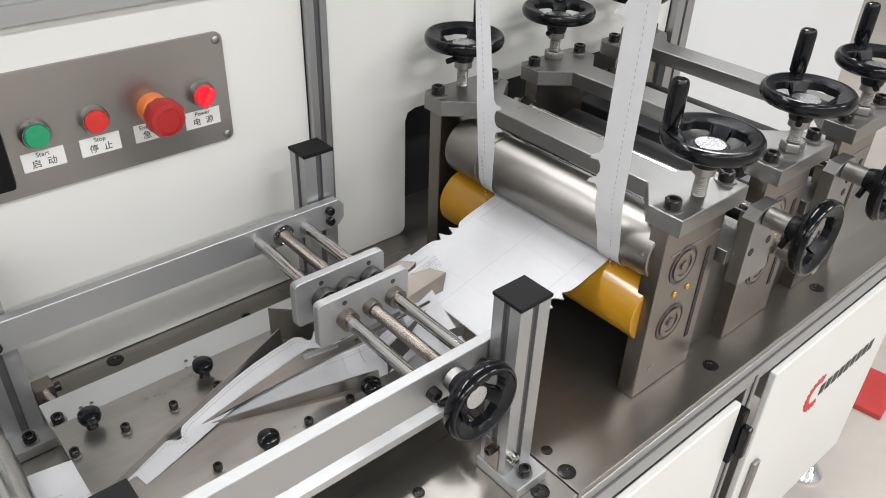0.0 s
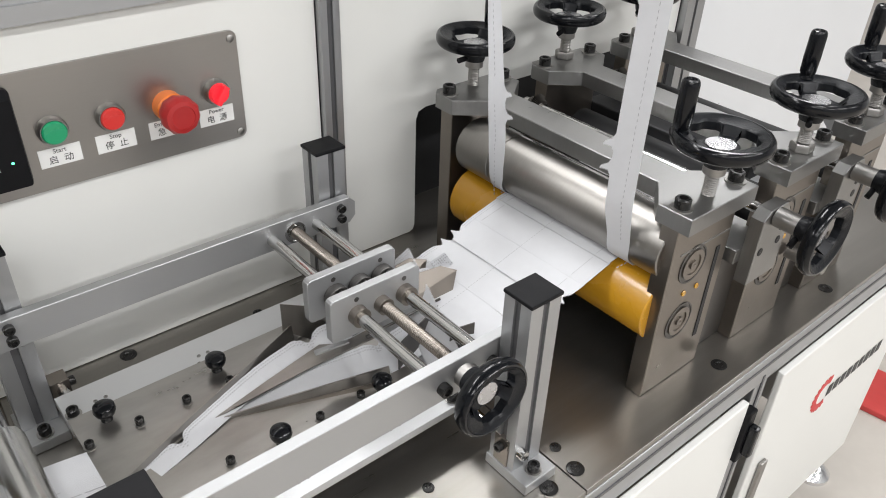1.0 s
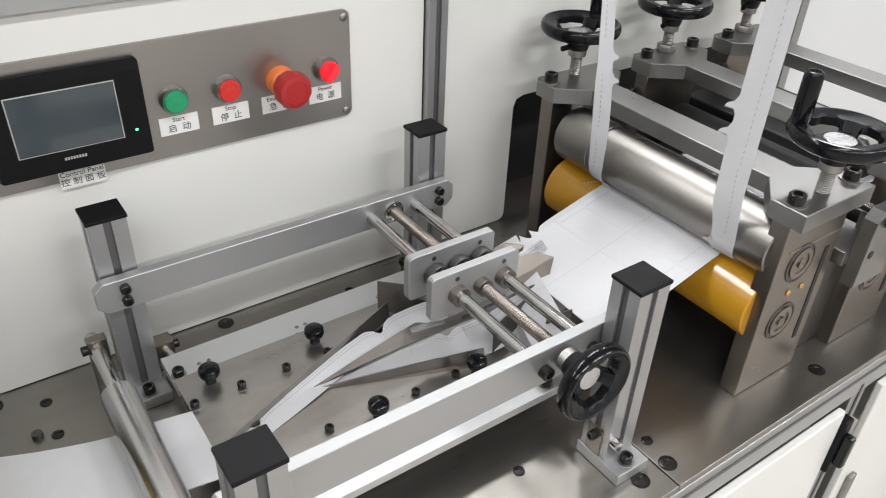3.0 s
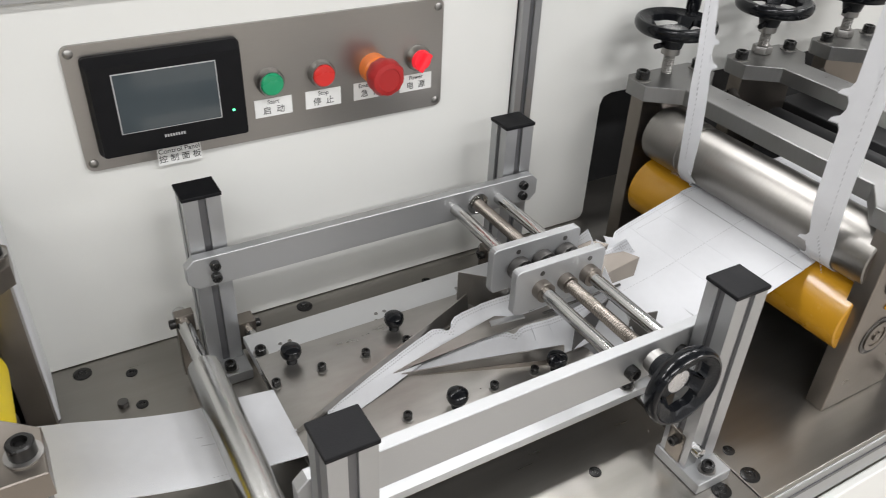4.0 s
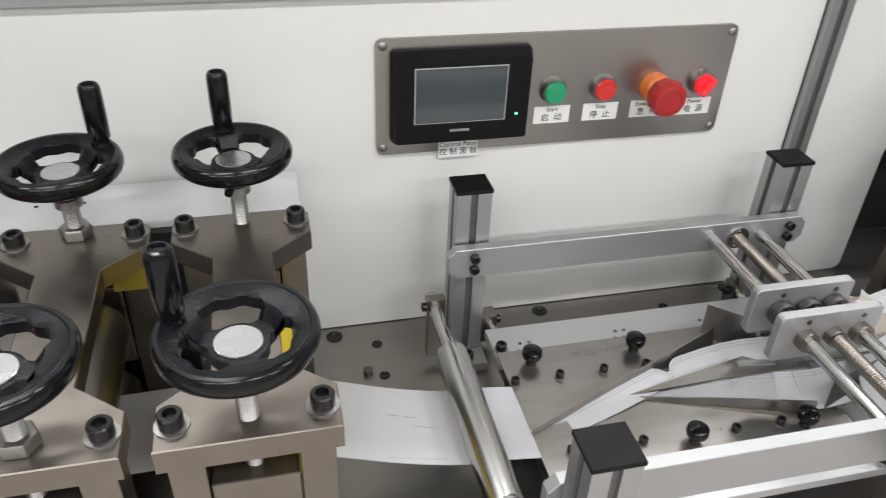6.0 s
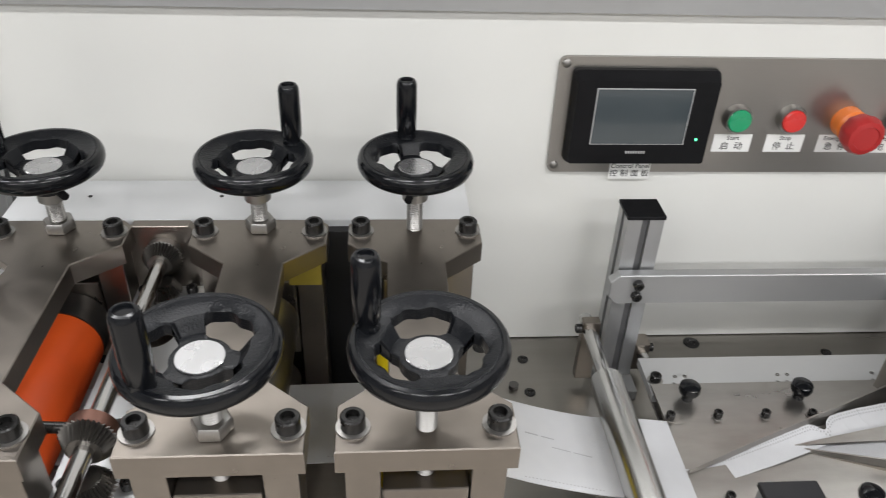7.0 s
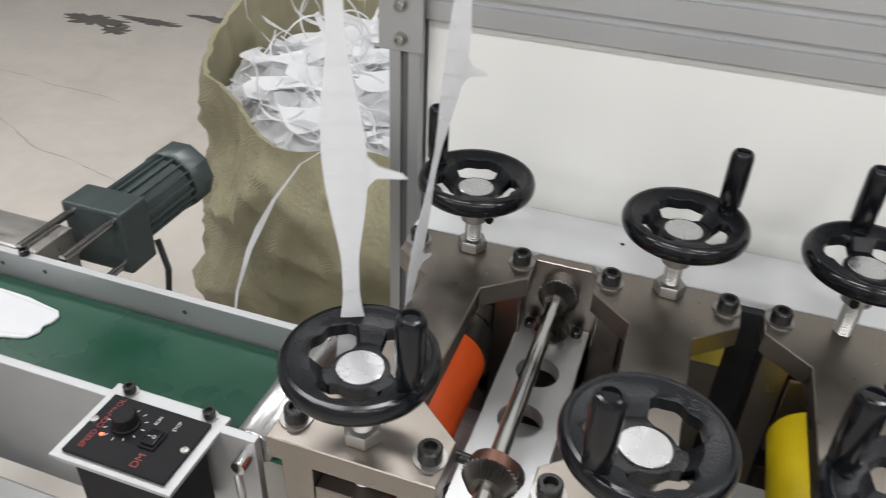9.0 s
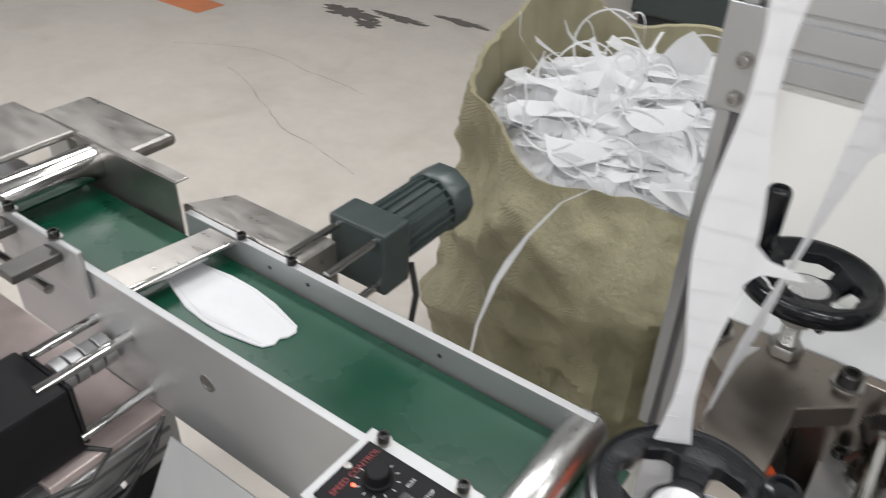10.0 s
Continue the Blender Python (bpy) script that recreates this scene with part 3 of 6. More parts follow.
for v in bm_m.verts:
    rr = math.hypot(v.co.x, v.co.y)
    if rr > 0.022:
        a = math.atan2(v.co.y, v.co.x)
        f = 1 + 0.02 * (1 if int((a + math.pi) / (2 * math.pi) * 20 + 0.01) % 2 else -1)
        v.co.x, v.co.y = v.co.x * f, v.co.y * f
part("mushroom_head", bm_m, M_REDE, es, "dark red ribbed plastic head")
sel = part("power_selector", lathe(new_bm(), [(0.0185, 0), (0.0185, 0.008), (0.016, 0.012), (0.0005, 0.012)], 32), M_ZINC, panel, "red lit selector switch in a chrome ring", pose(0.465, PY, 1.270) @ UP_TO_FRONT @ Matrix.Scale(1.12, 4))
part("lens", lathe(new_bm(), [(0.0152, 0.010), (0.0152, 0.014), (0.0125, 0.018), (0.0005, 0.018)], 28), M_REDLIT, sel)
part("knob_bar", box(new_bm(), -0.0045, 0.0045, -0.0145, 0.0145, 0.012, 0.027, 0.002, pose(0, 0, 0, 0, 0, -35)), M_REDLIT, sel)


# ---- hand wheels ----
def wheel_body(radius):
    """A dished wheel cast in one piece: rim, three flared spokes, and three openings with finger bumps."""
    bm = new_bm()
    n, half_open, k = 108, 41.0, radius / 0.0725
    rim_top = [(0.055, 0.0185), (0.0605, 0.0212), (0.0630, 0.0226), (0.0640, 0.0220), (0.0650, 0.0232)]
    rim_arc = [(0.0685, 0.0228), (0.0712, 0.0198), (0.0725, 0.0150), (0.0722, 0.0095), (0.0700, 0.0045), (0.0660, 0.0010), (0.0610, 0.0004)]
    cols = []
    for i in range(n):
        a = 360.0 * i / n
        phi = ((a - 60.0 + 60.0) % 120.0 - 60.0) / half_open
        c = min(1.0, max(0.0, (abs(phi) - 0.62) / 0.38))
        rin = (0.0268 + 0.0075 * c * c) * k
        rout = (0.0508 - 0.0085 * c * c - 0.0016 * math.cos(phi * math.pi * 3) * (1 - c)) * k
        ca, sa = math.cos(radians(a)), math.sin(radians(a))
        mk = lambda r, z: bm.verts.new((r * ca, r * sa, z))
        hub_t = [mk(0.0222 * k, 0.0040), mk(rin * 0.94, 0.0044), mk(rin, 0.0036)]
        mid_t = [mk(rin + (rout - rin) * u, 0.0046 + 0.0115 * u ** 1.3) for u in (0.25, 0.5, 0.75)]
        out_t = [mk(rout, 0.0155), mk(rout + 0.0018 * k, 0.0172)] + [mk(r * k, z) for r, z in rim_top]
        arc = [mk(r * k, z) for r, z in rim_arc] + [mk(rout, 0.0035)]
        mid_b = [mk(rin + (rout - rin) * u, -0.0065 + 0.0095 * u) for u in (0.75, 0.5, 0.25)]
        hub_b = [mk(rin, -0.008), mk(0.0205 * k, -0.010)]
        cols.append((abs(phi) < 1.0, hub_t, mid_t, out_t, arc, mid_b, hub_b))

    def band(A, B, glossy=False):
        for p, q, r, t in zip(A, A[1:], B[1:], B):
            f = bm.faces.new((p, t, r, q))
            f.smooth, f.material_index = True, 1 if glossy else 0

    for i in range(n):
        A, B = cols[i], cols[(i + 1) % n]
        gap = A[0] and B[0]
        band(A[1], B[1])
        band(A[3], B[3])
        band([A[3][-1]] + A[4], [B[3][-1]] + B[4], True)
        band(A[6], B[6])
        if gap:
            band([A[4][-1], A[3][0]], [B[4][-1], B[3][0]])
            band([A[1][-1], A[6][0]], [B[1][-1], B[6][0]])
        else:
            band([A[1][-1]] + A[2] + [A[3][0]], [B[1][-1]] + B[2] + [B[3][0]])
            band([A[4][-1]] + A[5] + [A[6][0]], [B[4][-1]] + B[5] + [B[6][0]])
        if A[0] != B[0]:
            e = B if A[0] else A
            top = [e[1][-1]] + e[2] + [e[3][0]]
            low = [e[6][0]] + list(reversed(e[5])) + [e[4][-1]]
            band(top, low)
    bmesh.ops.recalc_face_normals(bm, faces=bm.faces[:])
    return bm


def handwheel(parent, m, grip_turn=90.0, grip=True, radius=0.0725):
    """A three-spoked black wheel about z with a silver disc; the wheel's middle plane lies at local z = 0."""
    k = radius / 0.0725
    w = part("handwheel", wheel_body(radius), M_BLACKG2, parent, "black three-spoked handwheel with a glossy rim", m @ pose(0, 0, 0, 0, 0, grip_turn))
    w.data.materials.append(M_BLACKG)
    part("hub", lathe(new_bm(), [(0.018, -0.028), (0.0215, -0.014), (0.0225 * k, -0.006), (0.0232 * k, 0.0025), (0.0225 * k, 0.0042)], 32), M_BLACKG2, w, "pebbled black hub")
    part("hub_disc", lathe(new_bm(), [(0.0218 * k, 0.003), (0.0218 * k, 0.0056), (0.0212 * k, 0.006)], 36), M_DISC, w, "silver hub disc")
    part("collar", lathe(new_bm(), [(0.0165, -0.04), (0.0165, -0.028)], 24), M_ZINC, w)
    part("set_screw", rod(new_bm(), (-0.016, 0.008, -0.022), (-0.033, 0.016, -0.024), 0.005, 10), M_BLACK, w)
    if grip:
        rg = radius - 0.0135
        bm = lathe(new_bm(), [(0.0122, 0.006), (0.0108, 0.010), (0.0108, 0.013), (0.0126, 0.016), (0.0132, 0.04), (0.0130, 0.076), (0.0122, 0.0805), (0.0104, 0.0832), (0.0078, 0.0838), (0.0068, 0.081), (0.0005, 0.081)], 24, pose(rg, 0, 0.013))
        part("grip", bm, M_BLACKG, w, "upright black revolving grip")
    return w


# ---- roller stands ----
def stand(x, y0, y1, ztop, label_text, metal, legs, grips, nut=True, rollers=(), half=0.086, thick=0.028, neck=0.036, wheel_z=0.085, group="roller stands", neck_shift=0.0):
    """A press stand: waisted top plate on two slotted side frames, screw-down wheels at both ends. Origin at the stand's middle on the bench."""
    yc = (y0 + y1) / 2
    s = thing("roller_stand", label_text, "machine stand", group, pose(x, yc, TZ))
    h = (y1 - y0) / 2
    zt = ztop - TZ
    e0, e1 = 0.058, 0.1
    nk = neck
    out = [(-half, -h), (half, -h), (half, -h + e0), (nk, -h + e1), (nk, h - e1), (half, h - e0), (half, h - 0.012), (half - 0.012, h), (-half + 0.012, h), (-half, h - 0.012), (-half, h - e0),
           (-nk, h - e1), (-nk, -h + e1), (-half, -h + e0)]
    part("waisted_top_plate", prism(new_bm(), out, zt - thick, zt, bevel=0.0012), metal, s, "flat waisted steel plate")
    for sy in (-1, 1):
        ya, yb = sorted((sy * (h - (0.008 if legs == "slotted" else 0.02)), sy * (h - 0.05)))
        hw = half - 0.008
        bm = new_bm()
        if legs == "slotted":
            box(bm, -hw, -hw + 0.034, ya, yb, 0.001, zt - thick - 0.0005, 0.0012)
            box(bm, hw - 0.034, hw, ya, yb, 0.001, zt - thick - 0.0005, 0.0012)
            box(bm, -hw + 0.033, hw - 0.033, ya + 0.001, yb - 0.001, 0.001, 0.07, 0.001)
            f = part("side_frame", bm, metal, s, "slotted steel side frame")
            bm = box(new_bm(), -hw + 0.036, hw - 0.036, ya - 0.002, yb + 0.002, 0.14, zt - thick - 0.035, 0.002)
            part("bearing_block", bm, metal, f)
            yo = ya - 0.0022
            if sy < 0:
                part("bearing", lathe(new_bm(), [(0.026, 0), (0.026, 0.002), (0.019, 0.0021), (0.019, 0.0004), (0.011, 0.0004), (0.011, 0.001), (0.0005, 0.001)], 28, caps=False), M_DARKST, f, at=pose(0, yo, 0.195) @ UP_TO_FRONT)
        else:
            pts = [(-hw, 0.001), (hw, 0.001), (hw, zt - thick - 0.0005), (-hw, zt - thick - 0.0005)]
            f = part("side_frame", prism(bm, pts, -yb, -ya, XZ, 0.0012), M_NICKEL, s, "heavy steel side frame")
            if sy < 0:
                for zz in (0.133, 0.243):
                    part("bearing_bore", lathe(new_bm(), [(0.034, 0), (0.034, 0.0016), (0.031, 0.0016), (0.031, 0.0004), (0.0005, 0.0004)], 32, caps=False), M_DARKST, f, at=pose(-0.016, ya, zz) @ UP_TO_FRONT)
                    part("bearing_ring", lathe(new_bm(), [(0.026, 0), (0.026, 0.003), (0.018, 0.003), (0.018, 0.001), (0.008, 0.001), (0.008, 0.004), (0.003, 0.004), (0.0005, 0.002)], 28, caps=False), M_NICKEL, f, "bearing ring in its bore", at=pose(-0.016, ya, zz) @ UP_TO_FRONT)
                for dx in (-0.022, 0.012):
                    part("rubber_ring", lathe(new_bm(), [(0.0045, 0), (0.0052, 0.0012), (0.0045, 0.0024), (0.002, 0.0024)], 14), M_GOLD, f, "amber rubber ring", at=pose(dx, ya, 0.19) @ UP_TO_FRONT)
                part("slot_shadow_gap", prism(new_bm(), [(0.045, 0.07), (0.055, 0.07), (0.055, 0.25), (0.045, 0.25)], -ya, -ya + 0.0012, XZ), M_DARKVOID, f)
                part("guide_strip", box(new_bm(), -hw + 0.02, hw - 0.004, ya - 0.0012, ya + 0.001, zt - thick - 0.055, zt - thick - 0.052), M_GREYST, f)
        for sx in (-1, 1):
            bolt(s, pose(sx * (half - 0.0165), sy * (h - 0.03), zt), 1.0)
        yw = -(h - 0.032) if sy < 0 else h - 0.032 + 0.012
        part("screw_spindle", spindle(0.0105, zt - thick - 0.036, zt + wheel_z - 0.03), M_ZINC, s, "threaded steel spindle", pose(0, yw, 0))
        if nut:
            part("hex_nut", lathe(new_bm(), [(0.0185, 0), (0.0195, 0.002), (0.0195, 0.012), (0.0175, 0.0145)], 6), M_ZINC, s, at=pose(0, yw, zt + 0.0005))
    gf, gb = grips
    handwheel(s, pose(0, -(h - 0.032), zt + wheel_z), gf)
    handwheel(s, pose(0, h - 0.032 + 0.012, zt + wheel_z), gb)
    return s


def spindle(r, z0, z1, pitch=0.0032):
    prof = []
    z = z0
    while z < z1:
        prof += [(r, z), (r - 0.0014, z + pitch / 2)]
        z += pitch
    return lathe(new_bm(), prof, 18)


def roller(parent, name, material, x, z, r, y0, y1, lab, shaft=0.018, shaft_mat=None, rings=(), n=48):
    """A turned roller along y, its own origin on its axis."""
    m = pose(x, 0, z)
    prof = [(r - 0.002, y0), (r, y0 + 0.002)]
    for ya, yb, rr in rings:
        prof += [(r, ya - 0.001), (rr, ya), (rr, yb), (r, yb + 0.001)]
    prof += [(r, y1 - 0.002), (r - 0.002, y1)]
    o = part(name, lathe(new_bm(), prof, n, pose(0, 0, 0, -90, 0, 0)), material, parent, lab, m)
    part("shaft", lathe(new_bm(), [(shaft, y0 - 0.01), (shaft, y1 + 0.01)], 24, pose(0, 0, 0, -90, 0, 0)), shaft_mat or M_DARKST, o)
    return o


# cutting stands, left of the folder
L_LABEL = "brown-grey steel press stand with two black handwheels"
L1 = stand(-0.252, 0.580, 0.978, 1.178, L_LABEL + " over a yellow roller", M_NICKEL, "slotted", (158, 100), nut=False)
L2 = stand(-0.451, 0.580, 0.978, 1.178, L_LABEL + " over a steel roller", M_NICKEL, "slotted", (234, 42))
L3 = stand(-0.703, 0.580, 0.978, 1.178, L_LABEL + " over an orange roller", M_NICKEL, "slotted", (-20, 165))
# anchor heights over the bench
roller(L1, "yellow_roller", M_YELLOW, 0.0, 0.2, 0.05, -0.12, 0.12, "bright yellow rubber roller")
roller(L1, "lower_roller", M_ROLL, 0.0, 0.1, 0.04, -0.14, 0.14, "steel counter roller")
roller(L2, "upper_roller", M_ROLL, 0.0, 0.215, 0.045, -0.13, 0.13, "dull steel roller", rings=((-0.06, -0.03, 0.047),))
roller(L2, "lower_roller", M_ROLL, 0.0, 0.1, 0.04, -0.14, 0.14, "steel counter roller")
ORANGE = roller(L3, "orange_roller", M_ORANGE, 0.0, 0.205, 0.05, -0.13, 0.1, "orange rubber-covered cutting roller")
part("end_collar", lathe(new_bm(), [(0.05, 0.1005), (0.05, 0.125), (0.047, 0.126), (0.047, 0.145)], 36, pose(0, 0, 0, -90, 0, 0)), M_DARKST, ORANGE)
part("cut_line", box(new_bm(), -0.003, 0.003, -0.125, 0.097, 0.0492, 0.0506), M_DARKVOID, ORANGE, "black gap in the rubber")
roller(L3, "lower_roller", M_PINK, 0.0, 0.095, 0.045, -0.14, 0.14, "stripped steel counter roller")
roller(L3, "feed_roller", M_PINK, 0.085, 0.155, 0.022, -0.17, 0.1, "pinkish steel feed roller", 0.01)
part("chromate_strip", box(new_bm(), 0.035, 0.077, 0.142, 0.1475, 0.262, 0.2985), M_OLIVE, L2, "yellow-chromated plate")

# bevel gear shaft between the stands
gs = thing("bevel_gear_shaft", "polished shaft with dark toothed gears over a pierced bar", "gear shaft", m=pose(-0.582, 0.78, TZ))


def pierced_bar(x0, x1, y0, y1, z0, z1, holes, n=24):
    """A flat bar with round holes cut through it."""
    bm = new_bm()
    cuts = [y0] + [(a[0] + b[0]) / 2 for a, b in zip(holes, holes[1:])] + [y1]
    for z in (z0, z1):
        for (hy, hr), ya, yb in zip(holes, cuts, cuts[1:]):
            ring, edge = [], []
            for i in range(n):
                a = 2 * math.pi * (i + 0.5) / n
                ring.append(bm.verts.new((hr * math.cos(a), hy + hr * math.sin(a), z)))
                ca, sa = math.cos(a), math.sin(a)
                t = min((x1 if ca > 0 else x0) / ca, ((yb if sa > 0 else ya) - hy) / sa)
                edge.append(bm.verts.new((ca * t, hy + sa * t, z)))
            corners = [(x1, yb), (x0, yb), (x0, ya), (x1, ya)]
            for i in range(n):
                p, q = edge[i], edge[(i + 1) % n]
                fs = [ring[i], p, q, ring[(i + 1) % n]]
                if abs(p.co.x - q.co.x) > 1e-6 and abs(p.co.y - q.co.y) > 1e-6:
                    c = min(corners, key=lambda k: (k[0] - p.co.x) ** 2 + (k[1] - p.co.y) ** 2)
                    fs.insert(2, bm.verts.new((c[0], c[1], z)))
                bm.faces.new(fs)
    for hy, hr in holes:
        lathe(bm, [(hr, z0), (hr, z1)], n, pose(0, hy, 0, 0, 0, 180.0 / n), caps=False)
    for xa, xb, ya, yb in ((x0, x0, y0, y1), (x1, x1, y0, y1), (x0, x1, y0, y0), (x0, x1, y1, y1)):
        bm.faces.new([bm.verts.new(v) for v in ((xa, ya, z0), (xb, yb, z0), (xb, yb, z1), (xa, ya, z1))])
    bmesh.ops.remove_doubles(bm, verts=bm.verts[:], dist=0.00005)
    bmesh.ops.recalc_face_normals(bm, faces=bm.faces[:])
    return bm


bar = part("drilled_bar", pierced_bar(-0.046, 0.046, -0.195, 0.184, 0.21, 0.23, [(-0.085, 0.027), (0.0, 0.027), (0.085, 0.027)]), M_ALUB, gs, "aluminium bar with three round holes")
for y in (-0.17, 0.165):
    part("bar_leg", box(new_bm(), -0.043, 0.043, y - 0.012, y + 0.012, 0.001, 0.2095, 0.001), M_NICKEL, gs)
part("shaft_bearing_plate", prism(new_bm(), [(-0.052, 0.20), (0.052, 0.20), (0.052, 0.308), (0.036, 0.326), (-0.036, 0.326), (-0.052, 0.308)], -0.2, -0.185, XZ, 0.001), M_NICKEL, gs, "chamfered steel bearing plate")
part("bearing_boss", lathe(new_bm(), [(0.024, 0), (0.024, 0.010), (0.02, 0.012)], 24), M_ZINC, gs, at=pose(0, 0.185, 0.285) @ UP_TO_FRONT)
SHAFT = part("shaft", rod(new_bm(), (0, -0.27, 0), (0, 0.19, 0), 0.0098, 24), M_STEEL, gs, "polished round shaft", pose(0, 0, 0.285))


def bevel_gear(parent, m, r=0.03, n=34):
    bm = new_bm()
    v0, v1 = [], []
    for i in range(n * 2):
        a = 2 * math.pi * i / (n * 2)
        k = 1.0 if i % 2 else 0.83
        v0.append(bm.verts.new(m @ Vector((r * k * math.cos(a), r * k * math.sin(a), 0))))
        v1.append(bm.verts.new(m @ Vector((r * 0.62 * k * math.cos(a), r * 0.62 * k * math.sin(a), 0.016))))
    for i in range(n * 2):
        j = (i + 1) % (n * 2)
        bm.faces.new((v0[i], v0[j], v1[j], v1[i]))
    bm.faces.new(list(reversed(v0)))
    bm.faces.new(v1)
    lathe(bm, [(r * 0.6, -0.014), (r * 0.6, 0)], 20, m)
    return part("bevel_gear", bm, M_GEAR, parent, "toothed dark steel bevel gear")


bevel_gear(SHAFT, pose(0, 0.172, 0, 90, 0, 0), 0.027)
bevel_gear(SHAFT, pose(0, -0.138, 0, 90, 0, 0), 0.030)
part("clamp_collar", rod(new_bm(), (0, -0.1365, 0), (0, -0.121, 0), 0.0255, 28, 0.001), M_COPPER, SHAFT, "browned clamp collar")
part("collar_screw", rod(new_bm(), (-0.024, -0.128, 0.006), (-0.046, -0.128, 0.008), 0.006, 12), M_BOLT, SHAFT)
for y, r in ((0.147, 0.026), (-0.170, 0.029)):
    part("gear_bush", lathe(new_bm(), [(0.02, 0), (0.02, 0.006), (0.017, 0.008)], 20), M_ZINC, gs, "bright bush", pose(0, y, 0.2302))
    bevel_gear(gs, pose(0, y, 0.249), r)
for x, y in ((-0.031, 0.169), (0.031, 0.171), (-0.031, -0.152), (0.031, -0.152)):
    bolt(bar, pose(x, y, 0.2302), 0.62, False, "socket_screw")

# cutting stands, beyond the folder
R_LABEL = "grey steel press stand with two black handwheels"
R1 = stand(0.932, 0.462, 1.03, 1.205, "grey steel press stand over steel and amber rollers", M_GREYST, "solid", (135, 20), nut=False, half=0.084, wheel_z=0.075, neck=0.03)
R2 = stand(1.182, 0.455, 1.03, 1.205, "grey steel press stand with dark rollers and black handwheels", M_GREYST, "solid", (48, 40), nut=True, half=0.084, wheel_z=0.082, neck=0.03)
R3 = stand(1.43, 0.455, 1.03, 1.205, "grey steel press stand at the web feed end", M_GREYST, "solid", (60, 40), nut=True, half=0.084, wheel_z=0.082, neck=0.03)
RY = 0.746
STEELR = roller(R1, "steel_roller", M_ROLL, -0.038, 0.266, 0.049, 0.50 - RY, 0.955 - RY, "brushed steel cutting roller", 0.02, rings=((0.852 - RY, 0.857 - RY, 0.0468), (0.872 - RY, 0.95 - RY, 0.0505)), n=64)
GOLDR = roller(R1, "amber_roller", M_GOLD, -0.038, 0.158, 0.057, 0.50 - RY, 0.955 - RY, "glossy amber polyurethane roller", 0.02, n=64)
roller(R1, "rear_roller", M_STEEL, 0.045, 0.25, 0.024, 0.50 - RY, 0.955 - RY, "polished guide roller", 0.01)
for s in (R2, R3):
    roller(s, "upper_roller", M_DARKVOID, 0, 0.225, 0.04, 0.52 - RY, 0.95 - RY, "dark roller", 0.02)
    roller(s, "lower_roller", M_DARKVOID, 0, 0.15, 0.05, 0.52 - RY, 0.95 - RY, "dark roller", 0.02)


def cross_shaft(x, z=1.14):
    g = thing("adjusting_shaft", "polished shaft with dark toothed gears and black wheel", "gear shaft", "adjusting shafts", pose(x, 0, 0))
    sh = part("shaft", rod(new_bm(), (0, 0.40, z), (0, 1.0, z), 0.0095, 20), M_STEEL, g)
    bevel_gear(sh, pose(0, 0.97, z, 90, 0, 0), 0.026)
    bevel_gear(sh, pose(0, 0.52, z, 90, 0, 0), 0.026)
    pl = part("side_plate", prism(new_bm(), [(-0.035, 1.02), (0.05, 1.02), (0.05, 1.13), (0.03, 1.155), (-0.02, 1.155), (-0.035, 1.14)], -0.468, -0.445, XZ, 0.001), M_GREYST, g, "drilled steel side plate")
    part("bracket_plate", box(new_bm(), -0.05, 0.05, 0.4685, 0.56, 1.055, 1.08, 0.001), M_GREYST, g)
    part("bracket_leg", box(new_bm(), -0.045, 0.045, 0.5, 0.55, TZ + 0.001, 1.0545, 0.001), M_DARKST, g)
    for dx, dz in ((0.03, -0.055), (0.03, -0.03), (-0.02, -0.06)):
        part("plate_hole", lathe(new_bm(), [(0.007, 0), (0.007, 0.0008), (0.0005, 0.0008)], 16, caps=False), M_DARKVOID, pl, at=pose(dx, 0.445, z + dz) @ UP_TO_FRONT)
    part("knurled_collar", rod(new_bm(), (0, 0.415, z), (0, 0.444, z), 0.0165, 24, 0.001), M_ZINC, g)
    handwheel(g, pose(0, 0.378, z) @ UP_TO_FRONT @ pose(0, 0, 0), 70, grip=False, radius=0.062)
    return g


cross_shaft(1.07)
cross_shaft(1.325)
bm = new_bm()
rod(bm, (1.22, 0.40, 1.0), (1.22, 0.47, 1.0), 0.012, 20)
rod(bm, (1.22, 0.425, 1.0), (1.22, 0.445, 1.0), 0.018, 6)
tagged(part("spindle_end", bm, M_ZINC), "threaded spindle end with a hexagon nut beside the stand", "spindle")
# added near-black boxes stand in for the dark interior between the stands
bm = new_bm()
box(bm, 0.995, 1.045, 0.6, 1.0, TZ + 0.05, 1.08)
tagged(part("drive_box", box(bm, 1.0, 1.09, 0.62, 1.0, TZ, 1.02, 0.004), M_DARKVOID), "near-black box standing in for the dark interior between the press stands", "drive unit")
tagged(part("drive_box", box(new_bm(), 1.26, 1.345, 0.6, 1.0, TZ, 1.1, 0.004), M_DARKVOID), "near-black box standing in for the dark interior between the press stands", "drive unit")

